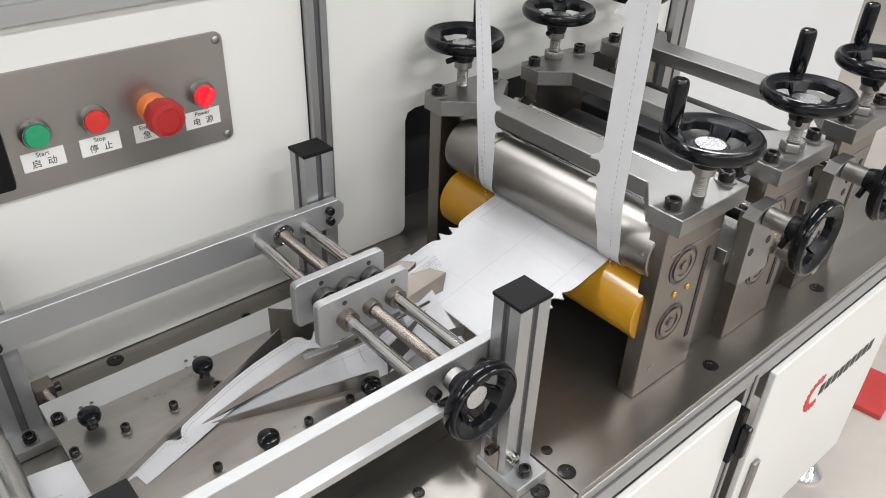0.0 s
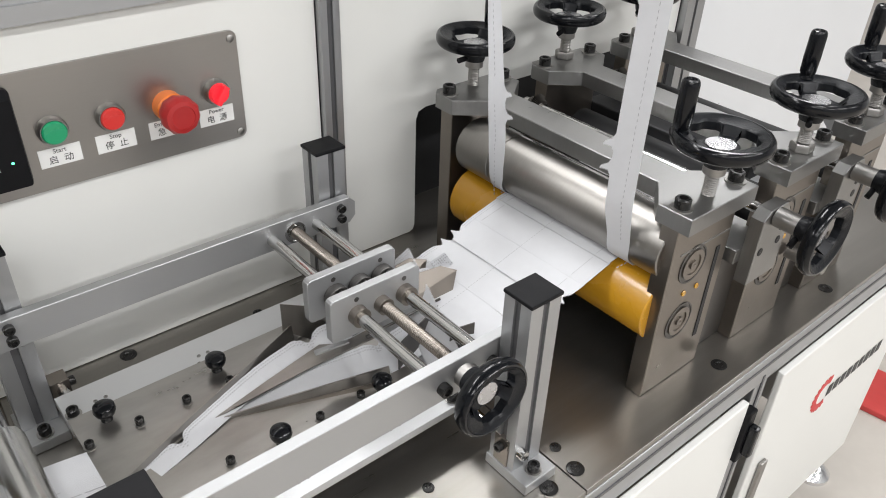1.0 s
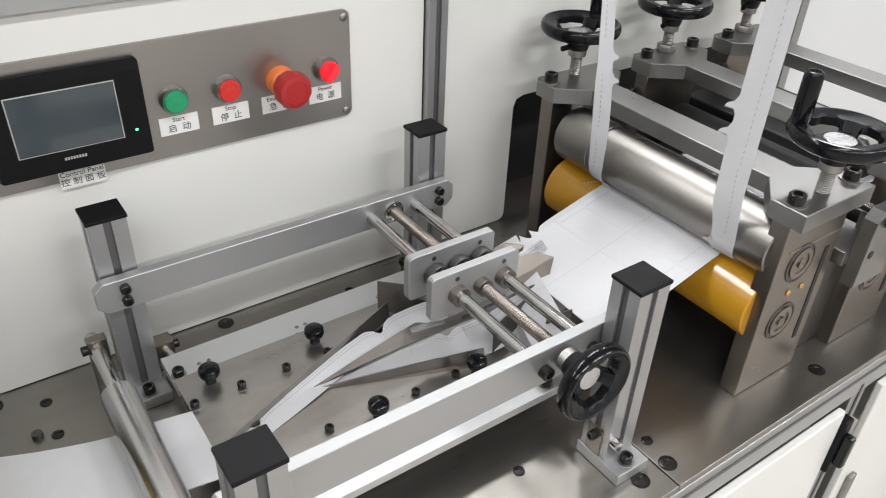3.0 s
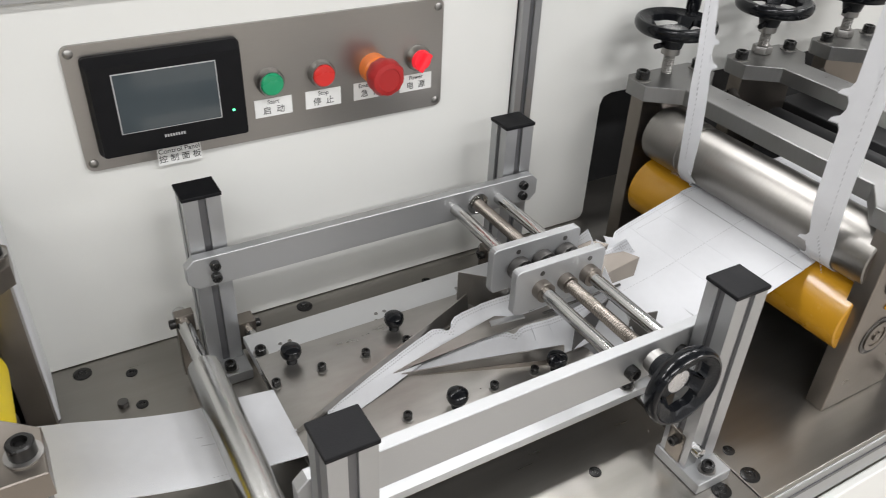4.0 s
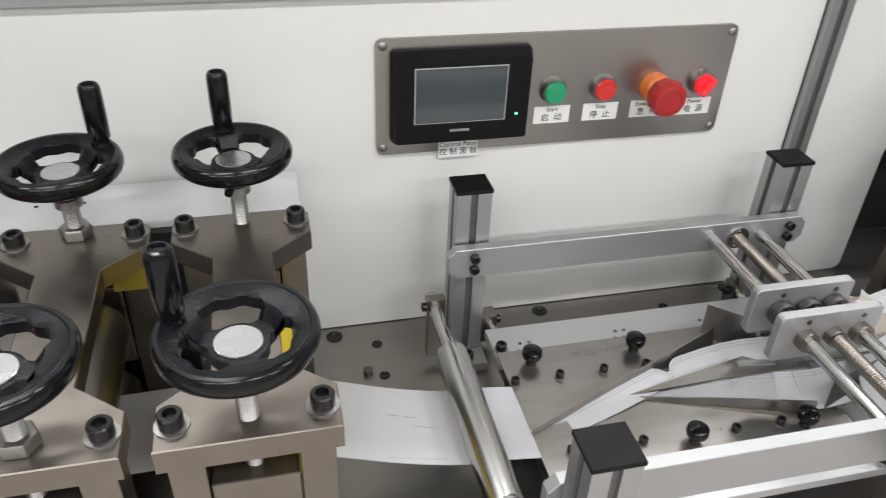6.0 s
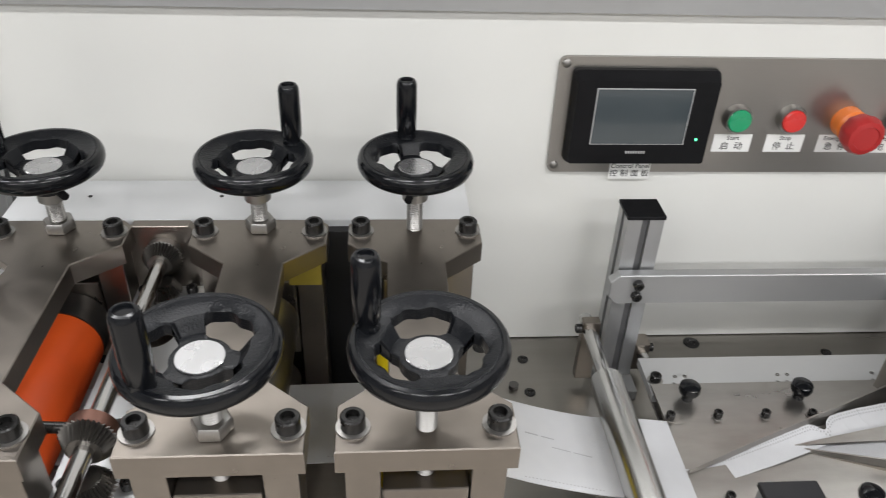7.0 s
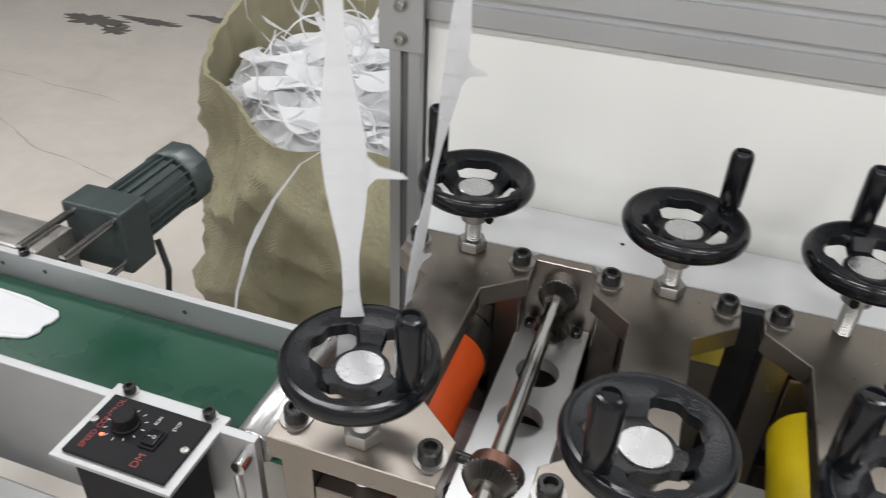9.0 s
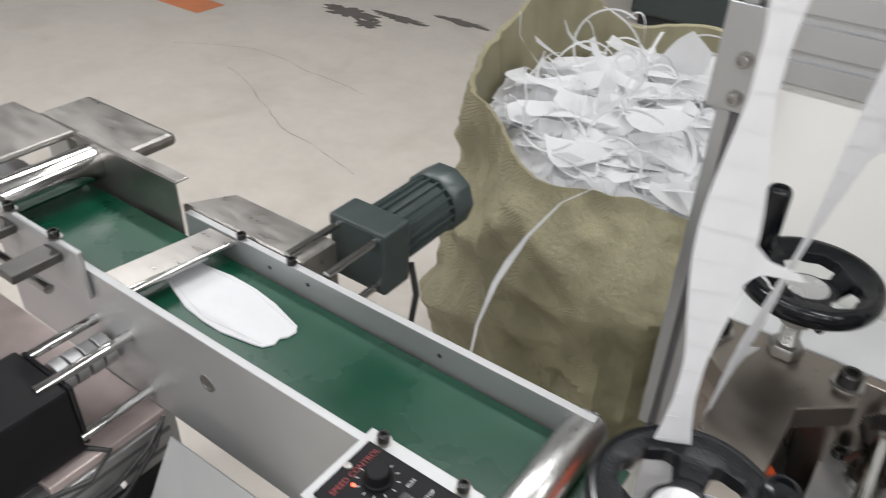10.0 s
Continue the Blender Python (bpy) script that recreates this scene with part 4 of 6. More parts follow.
# ---- the folding frame ----
ff = thing("folding_frame", "aluminium folding frame with four capped posts and adjusting spindle", "machine frame")
POSTS = [(0.046, 0.102, 0.992, 1.042), (0.574, 0.632, 0.992, 1.042), (0.566, 0.624, 0.488, 0.540), (0.046, 0.102, 0.488, 0.540)]
for x0, x1, y0, y1 in POSTS:
    p = profile_z(x0 + 0.002, x1 - 0.002, y0 + 0.002, y1 - 0.002, TZ + 0.02, 1.1645, ff, "post")
    part("end_cap", box(new_bm(), x0, x1, y0, y1, 1.165, 1.171, 0.0015), M_BLACK, p, "black plastic end cap")
    fy0, fy1 = (y0 - 0.006, y1 + 0.006)
    b = part("foot_block", box(new_bm(), x0 - 0.002, x1 + 0.002, y0 - 0.03 if y0 < 0.7 else y0 - 0.035, y1 + 0.002, TZ + 0.0005, TZ + 0.0195, 0.0015), M_ALU, p, "aluminium foot block")
    bolt(p, pose((x0 + x1) / 2, (y0 - 0.014) if y0 < 0.7 else y0 - 0.02, TZ + 0.0196), 0.75, True, "foot_bolt")


def side_bar(y0, y1, x1=0.645, z0=1.028, z1=1.088):
    x0, c = 0.034, 0.012
    return prism(new_bm(), [(x0 + c, z0), (x1 - c, z0), (x1, z0 + c), (x1, z1 - c), (x1 - c, z1), (x0 + c, z1), (x0, z1 - c), (x0, z0 + c)], -y1, -y0, XZ, 0.001)


back_bar = part("rear_side_bar", side_bar(0.975, 0.9905, 0.636, 1.0315, 1.0815), M_ALU, ff, "brushed aluminium side bar")
front_bar = part("front_side_bar", side_bar(0.5415, 0.557), M_ALU, ff, "brushed aluminium side bar")
for x in (0.074, 0.605):
    for z in (1.0475, 1.0675):
        bolt(back_bar, pose(x, 0.9748, z) @ UP_TO_FRONT, 0.62, False, "bar_bolt")
for x, z in ((0.472, 1.053), (0.557, 1.053)):
    bolt(front_bar, pose(x, 0.5414, z) @ UP_TO_FRONT, 0.8, False, "bar_bolt")
RODZ = 1.053
for x in (0.472, 0.557):
    part("guide_rod", rod(new_bm(), (x, 0.552, RODZ), (x, 0.982, RODZ), 0.0098, 24), M_STEEL, ff, "polished guide rod")
scr = part("lead_screw", lathe(new_bm(), [q for i in range(110) for q in ((0.0098, 0.008 + i * 0.0039), (0.0084, 0.010 + i * 0.0039))], 18, pose(0.515, 0.55, RODZ, -90, 0, 0)), M_NICKEL, ff, "threaded lead screw")
part("screw_bearing", lathe(new_bm(), [(0.019, 0), (0.019, 0.003), (0.0165, 0.003), (0.0165, 0.0012), (0.013, 0.0012), (0.013, 0.003), (0.0105, 0.003)], 28, pose(0.515, 0.9748, RODZ) @ UP_TO_FRONT), M_STEEL, ff)
part("spindle_collar", rod(new_bm(), (0.515, 0.508, RODZ), (0.515, 0.5412, RODZ), 0.0165, 24, 0.001), M_ZINC, ff)
handwheel(ff, pose(0.502, 0.495, RODZ + 0.012) @ UP_TO_FRONT, 100, grip=False, radius=0.056)


def clamp(y0, y1, bush_side):
    c = part("clamp_plate", prism(new_bm(), rounded(0.428, 0.586, 1.016, 1.092, 0.008, 3), -y1, -y0, XZ, 0.001), M_ALU, ff, "aluminium carriage plate")
    for x, r in ((0.472, 0.0155), (0.515, 0.0135), (0.557, 0.0155)):
        ya, yb = (y0 - 0.014, y0 + 0.001) if bush_side < 0 else (y1 - 0.001, y1 + 0.014)
        part("bushing", lathe(new_bm(), [(r, 0), (r, yb - ya), (r - 0.004, yb - ya)], 24, pose(x, yb, RODZ) @ UP_TO_FRONT), M_NICKEL, c)
    for x in (0.472, 0.557):
        for dz in (0.026,):
            part("plate_screw", lathe(new_bm(), [(0.004, 0), (0.004, 0.0006), (0.0005, 0.0007)], 10), M_DARKST, c, at=pose(x, y0, RODZ + dz) @ UP_TO_FRONT)
    return c


clamp(0.793, 0.806, -1)
clamp(0.733, 0.746, -1)
for x in (0.472, 0.515, 0.557):
    part("flange", rod(new_bm(), (x, 0.777, RODZ), (x, 0.792, RODZ), 0.019, 24, 0.001), M_DARKST, ff, "dark bearing flange")
    bolt(ff, pose(x, 0.7765, RODZ + 0.012) @ UP_TO_FRONT, 0.35, False, "flange_screw")

# low cross rods, base rails and folding plate
for x in (0.118, 0.578):
    part("cross_rod", rod(new_bm(), (x, 0.478, 0.905), (x, 1.045, 0.905), 0.0085, 20, 0.001), M_STEEL, ff, "polished cross rod")
    for y in (0.515, 1.02):
        part("rod_clamp", box(new_bm(), x - 0.016 if x < 0.3 else x - 0.012, x + 0.012 if x < 0.3 else x + 0.016, y - 0.014, y + 0.014, TZ + 0.02, 0.922, 0.001), M_NICKEL, ff)
        bolt(ff, pose(x + (0.013 if x < 0.3 else -0.0125), y, 0.905) @ pose(0, 0, 0, 0, 90 if x < 0.3 else -90, 0), 0.6, False, "clamp_bolt")
fp = thing("fold_plough", "worn sheet-steel folding plate on aluminium rails with black knobs", "folding plate")
for y0, y1 in ((0.89, 0.970), (0.598, 0.655)):
    r = part("base_rail", box(new_bm(), 0.098, 0.60, y0, y1, 0.9135, 0.9275, 0.001), M_ALUB, fp, "drilled aluminium base rail")
    for x in (0.14, 0.155, 0.3, 0.315, 0.45, 0.465):
        for dy in (0.022, 0.038):
            part("tapped_hole", lathe(new_bm(), [(0.0032, 0), (0.0032, 0.0007), (0.002, 0.0008), (0.002, 0.0), (0.0005, 0.0)], 12, caps=False), M_ZINC, r, at=pose(x + (dy - 0.03) * 0.4, y0 + dy, 0.9275))
for x, y in ((0.11, 0.92), (0.11, 0.615), (0.556, 0.612)):
    bolt(fp, pose(x, y, 0.9276), 0.7, True)
# plate: two halves either side of the fold slit
PZ = 0.9315
part("rear_half_plate", prism(new_bm(), [(0.098, 0.905), (0.098, 0.748), (0.145, 0.757), (0.30, 0.803), (0.46, 0.868), (0.46, 0.905)], PZ, PZ + 0.004), M_SHEET, fp, "worn steel half plate")
part("front_half_plate", prism(new_bm(), [(0.098, 0.745), (0.098, 0.652), (0.55, 0.652), (0.55, 0.70), (0.49, 0.703), (0.27, 0.776), (0.145, 0.752)], PZ, PZ + 0.004), M_SHEET, fp, "worn steel half plate")
part("lower_plate", box(new_bm(), 0.10, 0.60, 0.640, 0.91, 0.9085, 0.9125), M_SHEET, fp)
def blade(bm, low, high, thick=0.0022):
    """An upright strip between a lower and an upper line, with thickness towards -y."""
    rows_b = []
    for p, q in zip(low, high):
        p, q, d = Vector(p), Vector(q), Vector((0, -thick, 0))
        rows_b.append([bm.verts.new(v) for v in (p, q, q + d, p + d)])
    for A, B in zip(rows_b, rows_b[1:]):
        for i in range(4):
            bm.faces.new((A[i], A[(i + 1) % 4], B[(i + 1) % 4], B[i]))
    bm.faces.new(rows_b[0])
    bm.faces.new(list(reversed(rows_b[-1])))
    bmesh.ops.recalc_face_normals(bm, faces=bm.faces[:])
    return bm


FT = PZ + 0.0042
part("rear_fin", blade(new_bm(), [(0.10, 0.742, FT), (0.22, 0.786, FT), (0.34, 0.828, FT), (0.435, 0.861, FT)],
                       [(0.10, 0.743, FT + 0.006), (0.22, 0.790, FT + 0.014), (0.34, 0.833, FT + 0.022), (0.435, 0.868, FT + 0.029)]), M_SHEET, fp, "upright folding fin")
part("front_fin", blade(new_bm(), [(0.262, 0.778, FT), (0.36, 0.745, FT), (0.505, 0.699, FT)],
                        [(0.262, 0.778, FT + 0.003), (0.36, 0.747, FT + 0.013), (0.505, 0.703, FT + 0.021)]), M_SHEET, fp, "slanting folding fin")
part("fin_lip", sheet(new_bm(), [(0.275, 0.770, FT), (0.505, 0.6955, FT), (0.505, 0.684, FT)], 0.002), M_NICKEL, fp)
# the tongue between the two folds
part("tongue", prism(new_bm(), [(0.252, 0.779), (0.30, 0.777), (0.40, 0.771), (0.53, 0.756), (0.53, 0.798), (0.45, 0.803), (0.35, 0.792)], -0.0012, 0.0012,
                     pose(0.252, 0.779, FT + 0.003, 0, -6.2, 0) @ pose(-0.252, -0.779, 0)), M_SHEET, fp, "pointed steel tongue between the folds")
for x, y in ((0.142, 0.874), (0.308, 0.873), (0.311, 0.685), (0.478, 0.682)):
    k = part("clamp_knob", lathe(new_bm(), [(0.008, 0), (0.008, 0.008), (0.0135, 0.013), (0.0155, 0.019), (0.0145, 0.026), (0.010, 0.03), (0.0005, 0.0312)], 24), M_BLACKG, fp, "black ball knob", pose(x, y, PZ + 0.004))
for x, y in ((0.106, 0.838), (0.175, 0.839), (0.244, 0.838), (0.311, 0.836), (0.241, 0.697), (0.377, 0.692), (0.447, 0.692), (0.14, 0.70)):
    bolt(fp, pose(x, y, PZ + 0.004), 0.52, True)
# bent guide sheets under the carriage
gd = thing("guide_sheet_set", "bent steel guide sheets hanging under the carriage plates", "guide sheets")
part("guide_sheet", blade(new_bm(), [(0.432, 0.892, 0.937), (0.475, 0.815, 0.937)], [(0.432, 0.892, 0.992), (0.475, 0.815, 1.012)], 0.0015), M_SHEET, gd)
part("guide_sheet", blade(new_bm(), [(0.524, 0.703, 0.937), (0.622, 0.728, 0.937)], [(0.524, 0.705, 0.986), (0.622, 0.730, 1.0)], 0.0015), M_DARKST, gd, "dark upright guide sheet")
part("guide_sheet", blade(new_bm(), [(0.595, 0.668, 0.95), (0.622, 0.645, 0.95)], [(0.595, 0.668, 1.004), (0.622, 0.645, 1.02)], 0.0015), M_DARKST, gd)
part("guide_flap", sheet(new_bm(), [(0.585, 0.765, 1.0), (0.655, 0.735, 1.0), (0.675, 0.748, 1.035), (0.655, 0.765, 1.042), (0.59, 0.79, 1.03)], 0.0015), M_NICKEL, gd)
part("guide_flap", sheet(new_bm(), [(0.585, 0.80, 0.995), (0.64, 0.79, 1.0), (0.655, 0.80, 1.035), (0.63, 0.815, 1.04), (0.59, 0.82, 1.03)], 0.0015), M_NICKEL, gd)
part("guide_block", box(new_bm(), 0.0, 0.055, -0.005, 0.005, 0, 0.016, 0.001, pose(0.432, 0.79, 0.9465, 0, -6, -14)), M_ALU, gd)
for k in range(3):
    part("guide_wire", rod(new_bm(), (0.47 + 0.015 * k, 0.785 - 0.016 * k, 0.982), (0.61 + 0.01 * k, 0.79 - 0.028 * k, 1.006), 0.0022, 10), M_DARKST, gd)

# guide roller at the folder's exit
gr = thing("guide_roller", "stepped polished steel guide roller across the web", "roller")
part("roller_body", lathe(new_bm(), [(0.0215, -0.145), (0.0235, -0.143), (0.0235, 0.122), (0.0222, 0.1235), (0.0222, 0.128), (0.013, 0.1295)], 48, pose(0.02, 0.755, 0.968, -90, 0, 0)), M_GUIDER, gr, "satin steel roller")
part("axle", rod(new_bm(), (0.02, 0.585, 0.968), (0.02, 1.02, 0.968), 0.0105, 24, 0.001), M_STEEL, gr)
for y, yb in ((0.995, 1.0), (0.595, 0.6)):
    b = part("axle_bracket", box(new_bm(), 0.009, 0.036, y - 0.008, y + 0.008, TZ + 0.0205 if y < 0.7 else TZ + 0.0205, 0.985, 0.0015), M_NICKEL, gr)
bolt(gr, pose(0.009, 0.995, 0.968) @ pose(0, 0, 0, 0, -90, 0), 0.6, False, "bracket_bolt")
part("bearing_ring", lathe(new_bm(), [(0.0225, 0), (0.0225, 0.003), (0.0175, 0.003), (0.0175, 0.001), (0.0005, 0.001)], 32, pose(0.02, 0.61, 0.968) @ UP_TO_FRONT, caps=False), M_STEEL, gr)

# ---- outfeed conveyor ----
cv = thing("belt_conveyor", "narrow green belt conveyor with aluminium side plates", "conveyor")
CX0, CX1 = -1.86, -0.855
BZ = 1.025
part("far_side_plate", box(new_bm(), -1.592, CX1, 0.836, 0.848, 0.93, 1.068, 0.001), M_ALU, cv, "aluminium side plate")
part("near_side_plate", box(new_bm(), CX0 + 0.02, CX1, 0.648, 0.660, 0.86, 1.068, 0.001), M_ALU, cv, "aluminium side plate")
belt = part("belt", box(new_bm(), -1.9, -0.80, 0.664, 0.832, BZ - 0.004, BZ, 0.001), M_BELT, cv, "glossy green belt")
part("belt_return", box(new_bm(), -1.9, -0.885, 0.664, 0.832, BZ - 0.05, BZ - 0.046), M_BELT, cv)
for x, z, r in ((-0.868, 1.041, 0.0265), (-1.9, BZ - 0.03, 0.026)):
    part("end_roller", lathe(new_bm(), [(r - 0.002, 0.662), (r, 0.665), (r, 0.85), (r - 0.002, 0.853)], 40, pose(x, 0, z, -90, 0, 0)), M_ROLLB, cv, "bright steel end roller")
    part("roller_axle", rod(new_bm(), (x, 0.628, z), (x, 0.87, z), 0.009, 16), M_STEEL, cv)
part("support_leg", box(new_bm(), -1.05, -1.0, 0.70, 0.80, 0.0, 0.93, 0.003), M_ALUY, cv, "aluminium profile leg")
part("support_leg", box(new_bm(), -1.75, -1.70, 0.70, 0.80, 0.0, 0.93, 0.003), M_ALUY, cv, "aluminium profile leg")
part("cross_bridge", box(new_bm(), -1.76, -0.99, 0.66, 0.836, 0.915, 0.935, 0.002), M_ALU, cv)
part("belt_cover", prism(new_bm(), [(-1.62, 0.854), (-1.35, 0.854), (-1.35, 0.93), (-1.575, 0.93)], 0.98, 1.066, None, 0.003), M_SHEET, cv, "folded sheet drive cover")
for x in (-1.465, -1.357):
    bolt(cv, pose(x, 0.842, 1.068), 0.62, False)
for x, z in ((-1.32, 1.05), (-1.4, 1.045), (-1.08, 1.046)):
    part("side_hole", lathe(new_bm(), [(0.0035, 0), (0.0035, 0.0006), (0.0005, 0.0006)], 12, caps=False), M_DARKVOID, cv, at=pose(x, 0.836, z) @ UP_TO_FRONT)
part("axle_bore", lathe(new_bm(), [(0.014, 0), (0.014, 0.0012), (0.011, 0.0012), (0.011, 0.0004), (0.0005, 0.0004)], 24, caps=False), M_ZINC, cv, at=pose(-1.33, 0.648, 0.99) @ UP_TO_FRONT)
part("hold_down_plate", sheet(new_bm(), [(-1.555, 0.662, 1.062), (-1.50, 0.662, 1.062), (-1.475, 0.834, 1.062), (-1.53, 0.834, 1.062)], 0.002), M_SHEET, cv, "bent steel hold-down plate")
part("hold_down_rod", rod(new_bm(), (-1.50, 0.655, 1.056), (-1.48, 0.845, 1.056), 0.007, 14), M_STEEL, cv)
part("end_hook", tube(new_bm(), [(-0.878, 0.64, 1.012), (-0.868, 0.628, 1.0), (-0.862, 0.622, 0.985), (-0.868, 0.622, 0.97)], 0.005), M_ZINC, cv)
# second, faster belt guides
part("upper_guide", box(new_bm(), -1.885, -1.61, 0.839, 0.842, 0.99, 1.114, 0.001), M_SHEET, cv, "bent sheet guide over the belt")
part("upper_guide_lip", box(new_bm(), -1.885, -1.61, 0.8425, 0.866, 1.1105, 1.114, 0.001), M_SHEET, cv)
part("pinch_drum", lathe(new_bm(), [(0.03, 0.66), (0.033, 0.664), (0.033, 0.85), (0.03, 0.853)], 36, pose(-1.84, 0, 1.075, -90, 0, 0)), M_STEEL, cv, "bright pinch drum")
# gear motor
gm = thing("gear_motor", "dark grey-green gear motor flanged to the conveyor", "motor", m=pose(-1.335, 0.99, 1.03))
part("gearbox", box(new_bm(), -0.058, 0.058, -0.03, 0.035, -0.06, 0.056, 0.005), M_MOTOR, gm)
bmm = lathe(new_bm(), [(0.048, 0.035), (0.049, 0.16)], 40, pose(0, 0, 0, -90, 0, 0))
mbody = part("motor_barrel", bmm, M_MOTOR, gm, "finned motor barrel")
fin = part("fin", box(new_bm(), -0.0015, 0.0015, 0.036, 0.165, 0.046, 0.0545), M_MOTOR, mbody)
for k in range(1, 20):
    again(fin, mbody, pose(0, 0, 0, 0, 18 * k, 0))
part("fan_cowl", lathe(new_bm(), [(0.057, 0.165), (0.06, 0.17), (0.06, 0.215), (0.054, 0.222), (0.0005, 0.2225)], 10, pose(0, 0, 0, -90, 0, 0)), M_MOTOR, gm, "octagonal fan cowl")
for dx, dz in ((-0.04, 0.04), (0.04, 0.04), (0.04, -0.045)):
    part("stay_rod", rod(new_bm(), (dx, -0.14, dz), (dx, -0.03, dz), 0.0065, 14), M_STEEL, gm)
part("cable", tube(new_bm(), [(0.04, 0.06, -0.05), (0.06, 0.05, -0.1), (0.05, 0.04, -0.2), (0.05, 0.0, -0.5)], 0.006), M_WIRE, gm)
# speed control box
sc = thing("speed_control_box", "black speed control box with knob and rocker switch", "control box", m=pose(-0.978, 0.622, 1.062))
part("mounting_plate", box(new_bm(), -0.078, 0.078, -0.068, 0.05, 0.0, 0.006, 0.001), M_ALU, sc, "aluminium mounting plate")
part("body", box(new_bm(), -0.055, 0.062, -0.06, 0.018, -0.12, -0.0005, 0.003), M_BLACK, sc)
face = part("face_panel", box(new_bm(), -0.066, 0.066, -0.06, 0.03, 0.0062, 0.0105, 0.001), M_BLACK, sc, "black printed face")
part("knob", lathe(new_bm(), [(0.0165, 0), (0.0165, 0.003), (0.0145, 0.004), (0.0135, 0.017), (0.012, 0.0185), (0.0005, 0.0185)], 28), M_BLACK, sc, "black turning knob", pose(-0.023, -0.006, 0.0106))
part("rocker_frame", box(new_bm(), 0.008, 0.030, -0.028, 0.0, 0.0106, 0.0135, 0.001), M_BLACK, sc)
part("rocker_switch", box(new_bm(), 0.011, 0.027, -0.025, -0.003, 0.0136, 0.0165, 0.001), M_BLACKG, sc)
part("led", lathe(new_bm(), [(0.0025, 0), (0.002, 0.0012), (0.0005, 0.0014)], 10), M_LEDR, sc, "red light", pose(-0.039, -0.027, 0.0107))
for x, y in ((-0.0605, -0.012), (0.0605, -0.014)):
    part("panel_screw", lathe(new_bm(), [(0.005, 0), (0.0045, 0.002), (0.0005, 0.0026)], 14), M_ZINC, sc, at=pose(x, y, 0.0106))
text("SPEED CONTROL", 0.0098, M_DULLRED, face, pose(-0.049, -0.012, 0.0109, 0, 0, 90))
text("DM", 0.013, M_DULLRED, face, pose(0.022, -0.044, 0.0109, 0, 0, 90))
text("RUN", 0.0062, M_GREYINK, face, pose(0.008, 0.012, 0.0109, 0, 0, 90))
text("STOP", 0.0062, M_GREYINK, face, pose(0.033, 0.012, 0.0109, 0, 0, 90))
text("I", 0.006, M_GREYINK, face, pose(0.016, -0.014, 0.0168, 0, 0, 90))
text("O", 0.006, M_GREYINK, face, pose(0.022, -0.014, 0.0168, 0, 0, 90))
bmd = new_bm()
for k in range(11):
    a = radians(-60 + 30 * k)
    box(bmd, -0.0006, 0.0006, 0.0205, 0.0245, 0.0106, 0.0109, 0, pose(-0.023, -0.006, 0, 0, 0, math.degrees(a) + 120))
part("dial_marks", bmd, M_GREYINK, sc)
bolt(sc, pose(-0.055, 0.042, 0.006), 0.62, True)
bolt(sc, pose(0.055, 0.042, 0.006), 0.62, True)

# ---- the ear-loop unit at the far end ----
lm = thing("side_transfer_unit", "aluminium transfer unit with rods, collars and a black motor", "machine unit")
part("base_plate", box(new_bm(), -2.1, -1.456, 0.46, 0.647, 0.845, 0.86, 0.002), M_PINK, lm, "pale steel base plate")
# the hollow's darkness is put in as a void-coloured block
part("dark_bay", box(new_bm(), -2.1, -1.38, 0.33, 0.64, 0.55, 0.70, 0.002), M_DARKVOID, lm, "near-black block standing in for the dark hollow below")
part("front_profile", box(new_bm(), -2.1, -1.35, 0.28, 0.32, 0.79, 0.8445, 0.002), M_ALUY, lm, "grooved aluminium profile")
part("profile_groove", box(new_bm(), -2.1, -1.35, 0.2785, 0.2805, 0.81, 0.82), M_GROOVE, lm)
part("cross_profile", box(new_bm(), -1.49, -1.45, 0.325, 0.646, 0.772, 0.8445, 0.002), M_ALUY, lm, "grooved aluminium profile")
for z in (0.79, 0.822):
    part("profile_groove", box(new_bm(), -1.4508, -1.4488, 0.325, 0.646, z, z + 0.007), M_GROOVE, lm)
# void-coloured panel that darkens the hollow under the cross profile
part("bay_back", box(new_bm(), -1.485, -1.47, 0.37, 0.646, 0.3, 0.7715), M_DARKVOID, lm, "near-black block standing in for the dark hollow below")
part("cable", tube(new_bm(), [(-1.445, 0.63, 0.85), (-1.438, 0.60, 0.83), (-1.44, 0.54, 0.80), (-1.442, 0.46, 0.79), (-1.442, 0.36, 0.765), (-1.445, 0.34, 0.6)], 0.004), M_WIRE, lm)
part("cable", tube(new_bm(), [(-1.45, 0.64, 0.855), (-1.436, 0.61, 0.825), (-1.438, 0.55, 0.775), (-1.442, 0.47, 0.755), (-1.445, 0.38, 0.70), (-1.45, 0.36, 0.5)], 0.0035), M_WIRE, lm)
part("cable_tie", rod(new_bm(), (-1.44, 0.552, 0.798), (-1.44, 0.544, 0.796), 0.0075, 10), M_LABEL, lm, "white cable tie")
part("leg", box(new_bm(), -1.45, -1.405, 0.32, 0.365, 0.0, 0.79, 0.002), M_ALUY, lm)
part("leg", box(new_bm(), -2.1, -2.055, 0.32, 0.365, 0.0, 0.79, 0.002), M_ALUY, lm)
mo = part("stepper_motor", box(new_bm(), -1.60, -1.47, 0.40, 0.53, 0.865, 0.985, 0.006), M_BLACK, lm, "black square motor")
part("motor_flange", box(new_bm(), -1.595, -1.475, 0.531, 0.54, 0.87, 0.98, 0.004), M_BLACKG, mo)
for x, z in ((-1.59, 0.97), (-1.50, 0.985), (-1.48, 0.885)):
    part("stand_off_rod", rod(new_bm(), (x, 0.50, z), (x, 0.648, z), 0.008, 16), M_STEEL, lm, "polished stand-off rod")
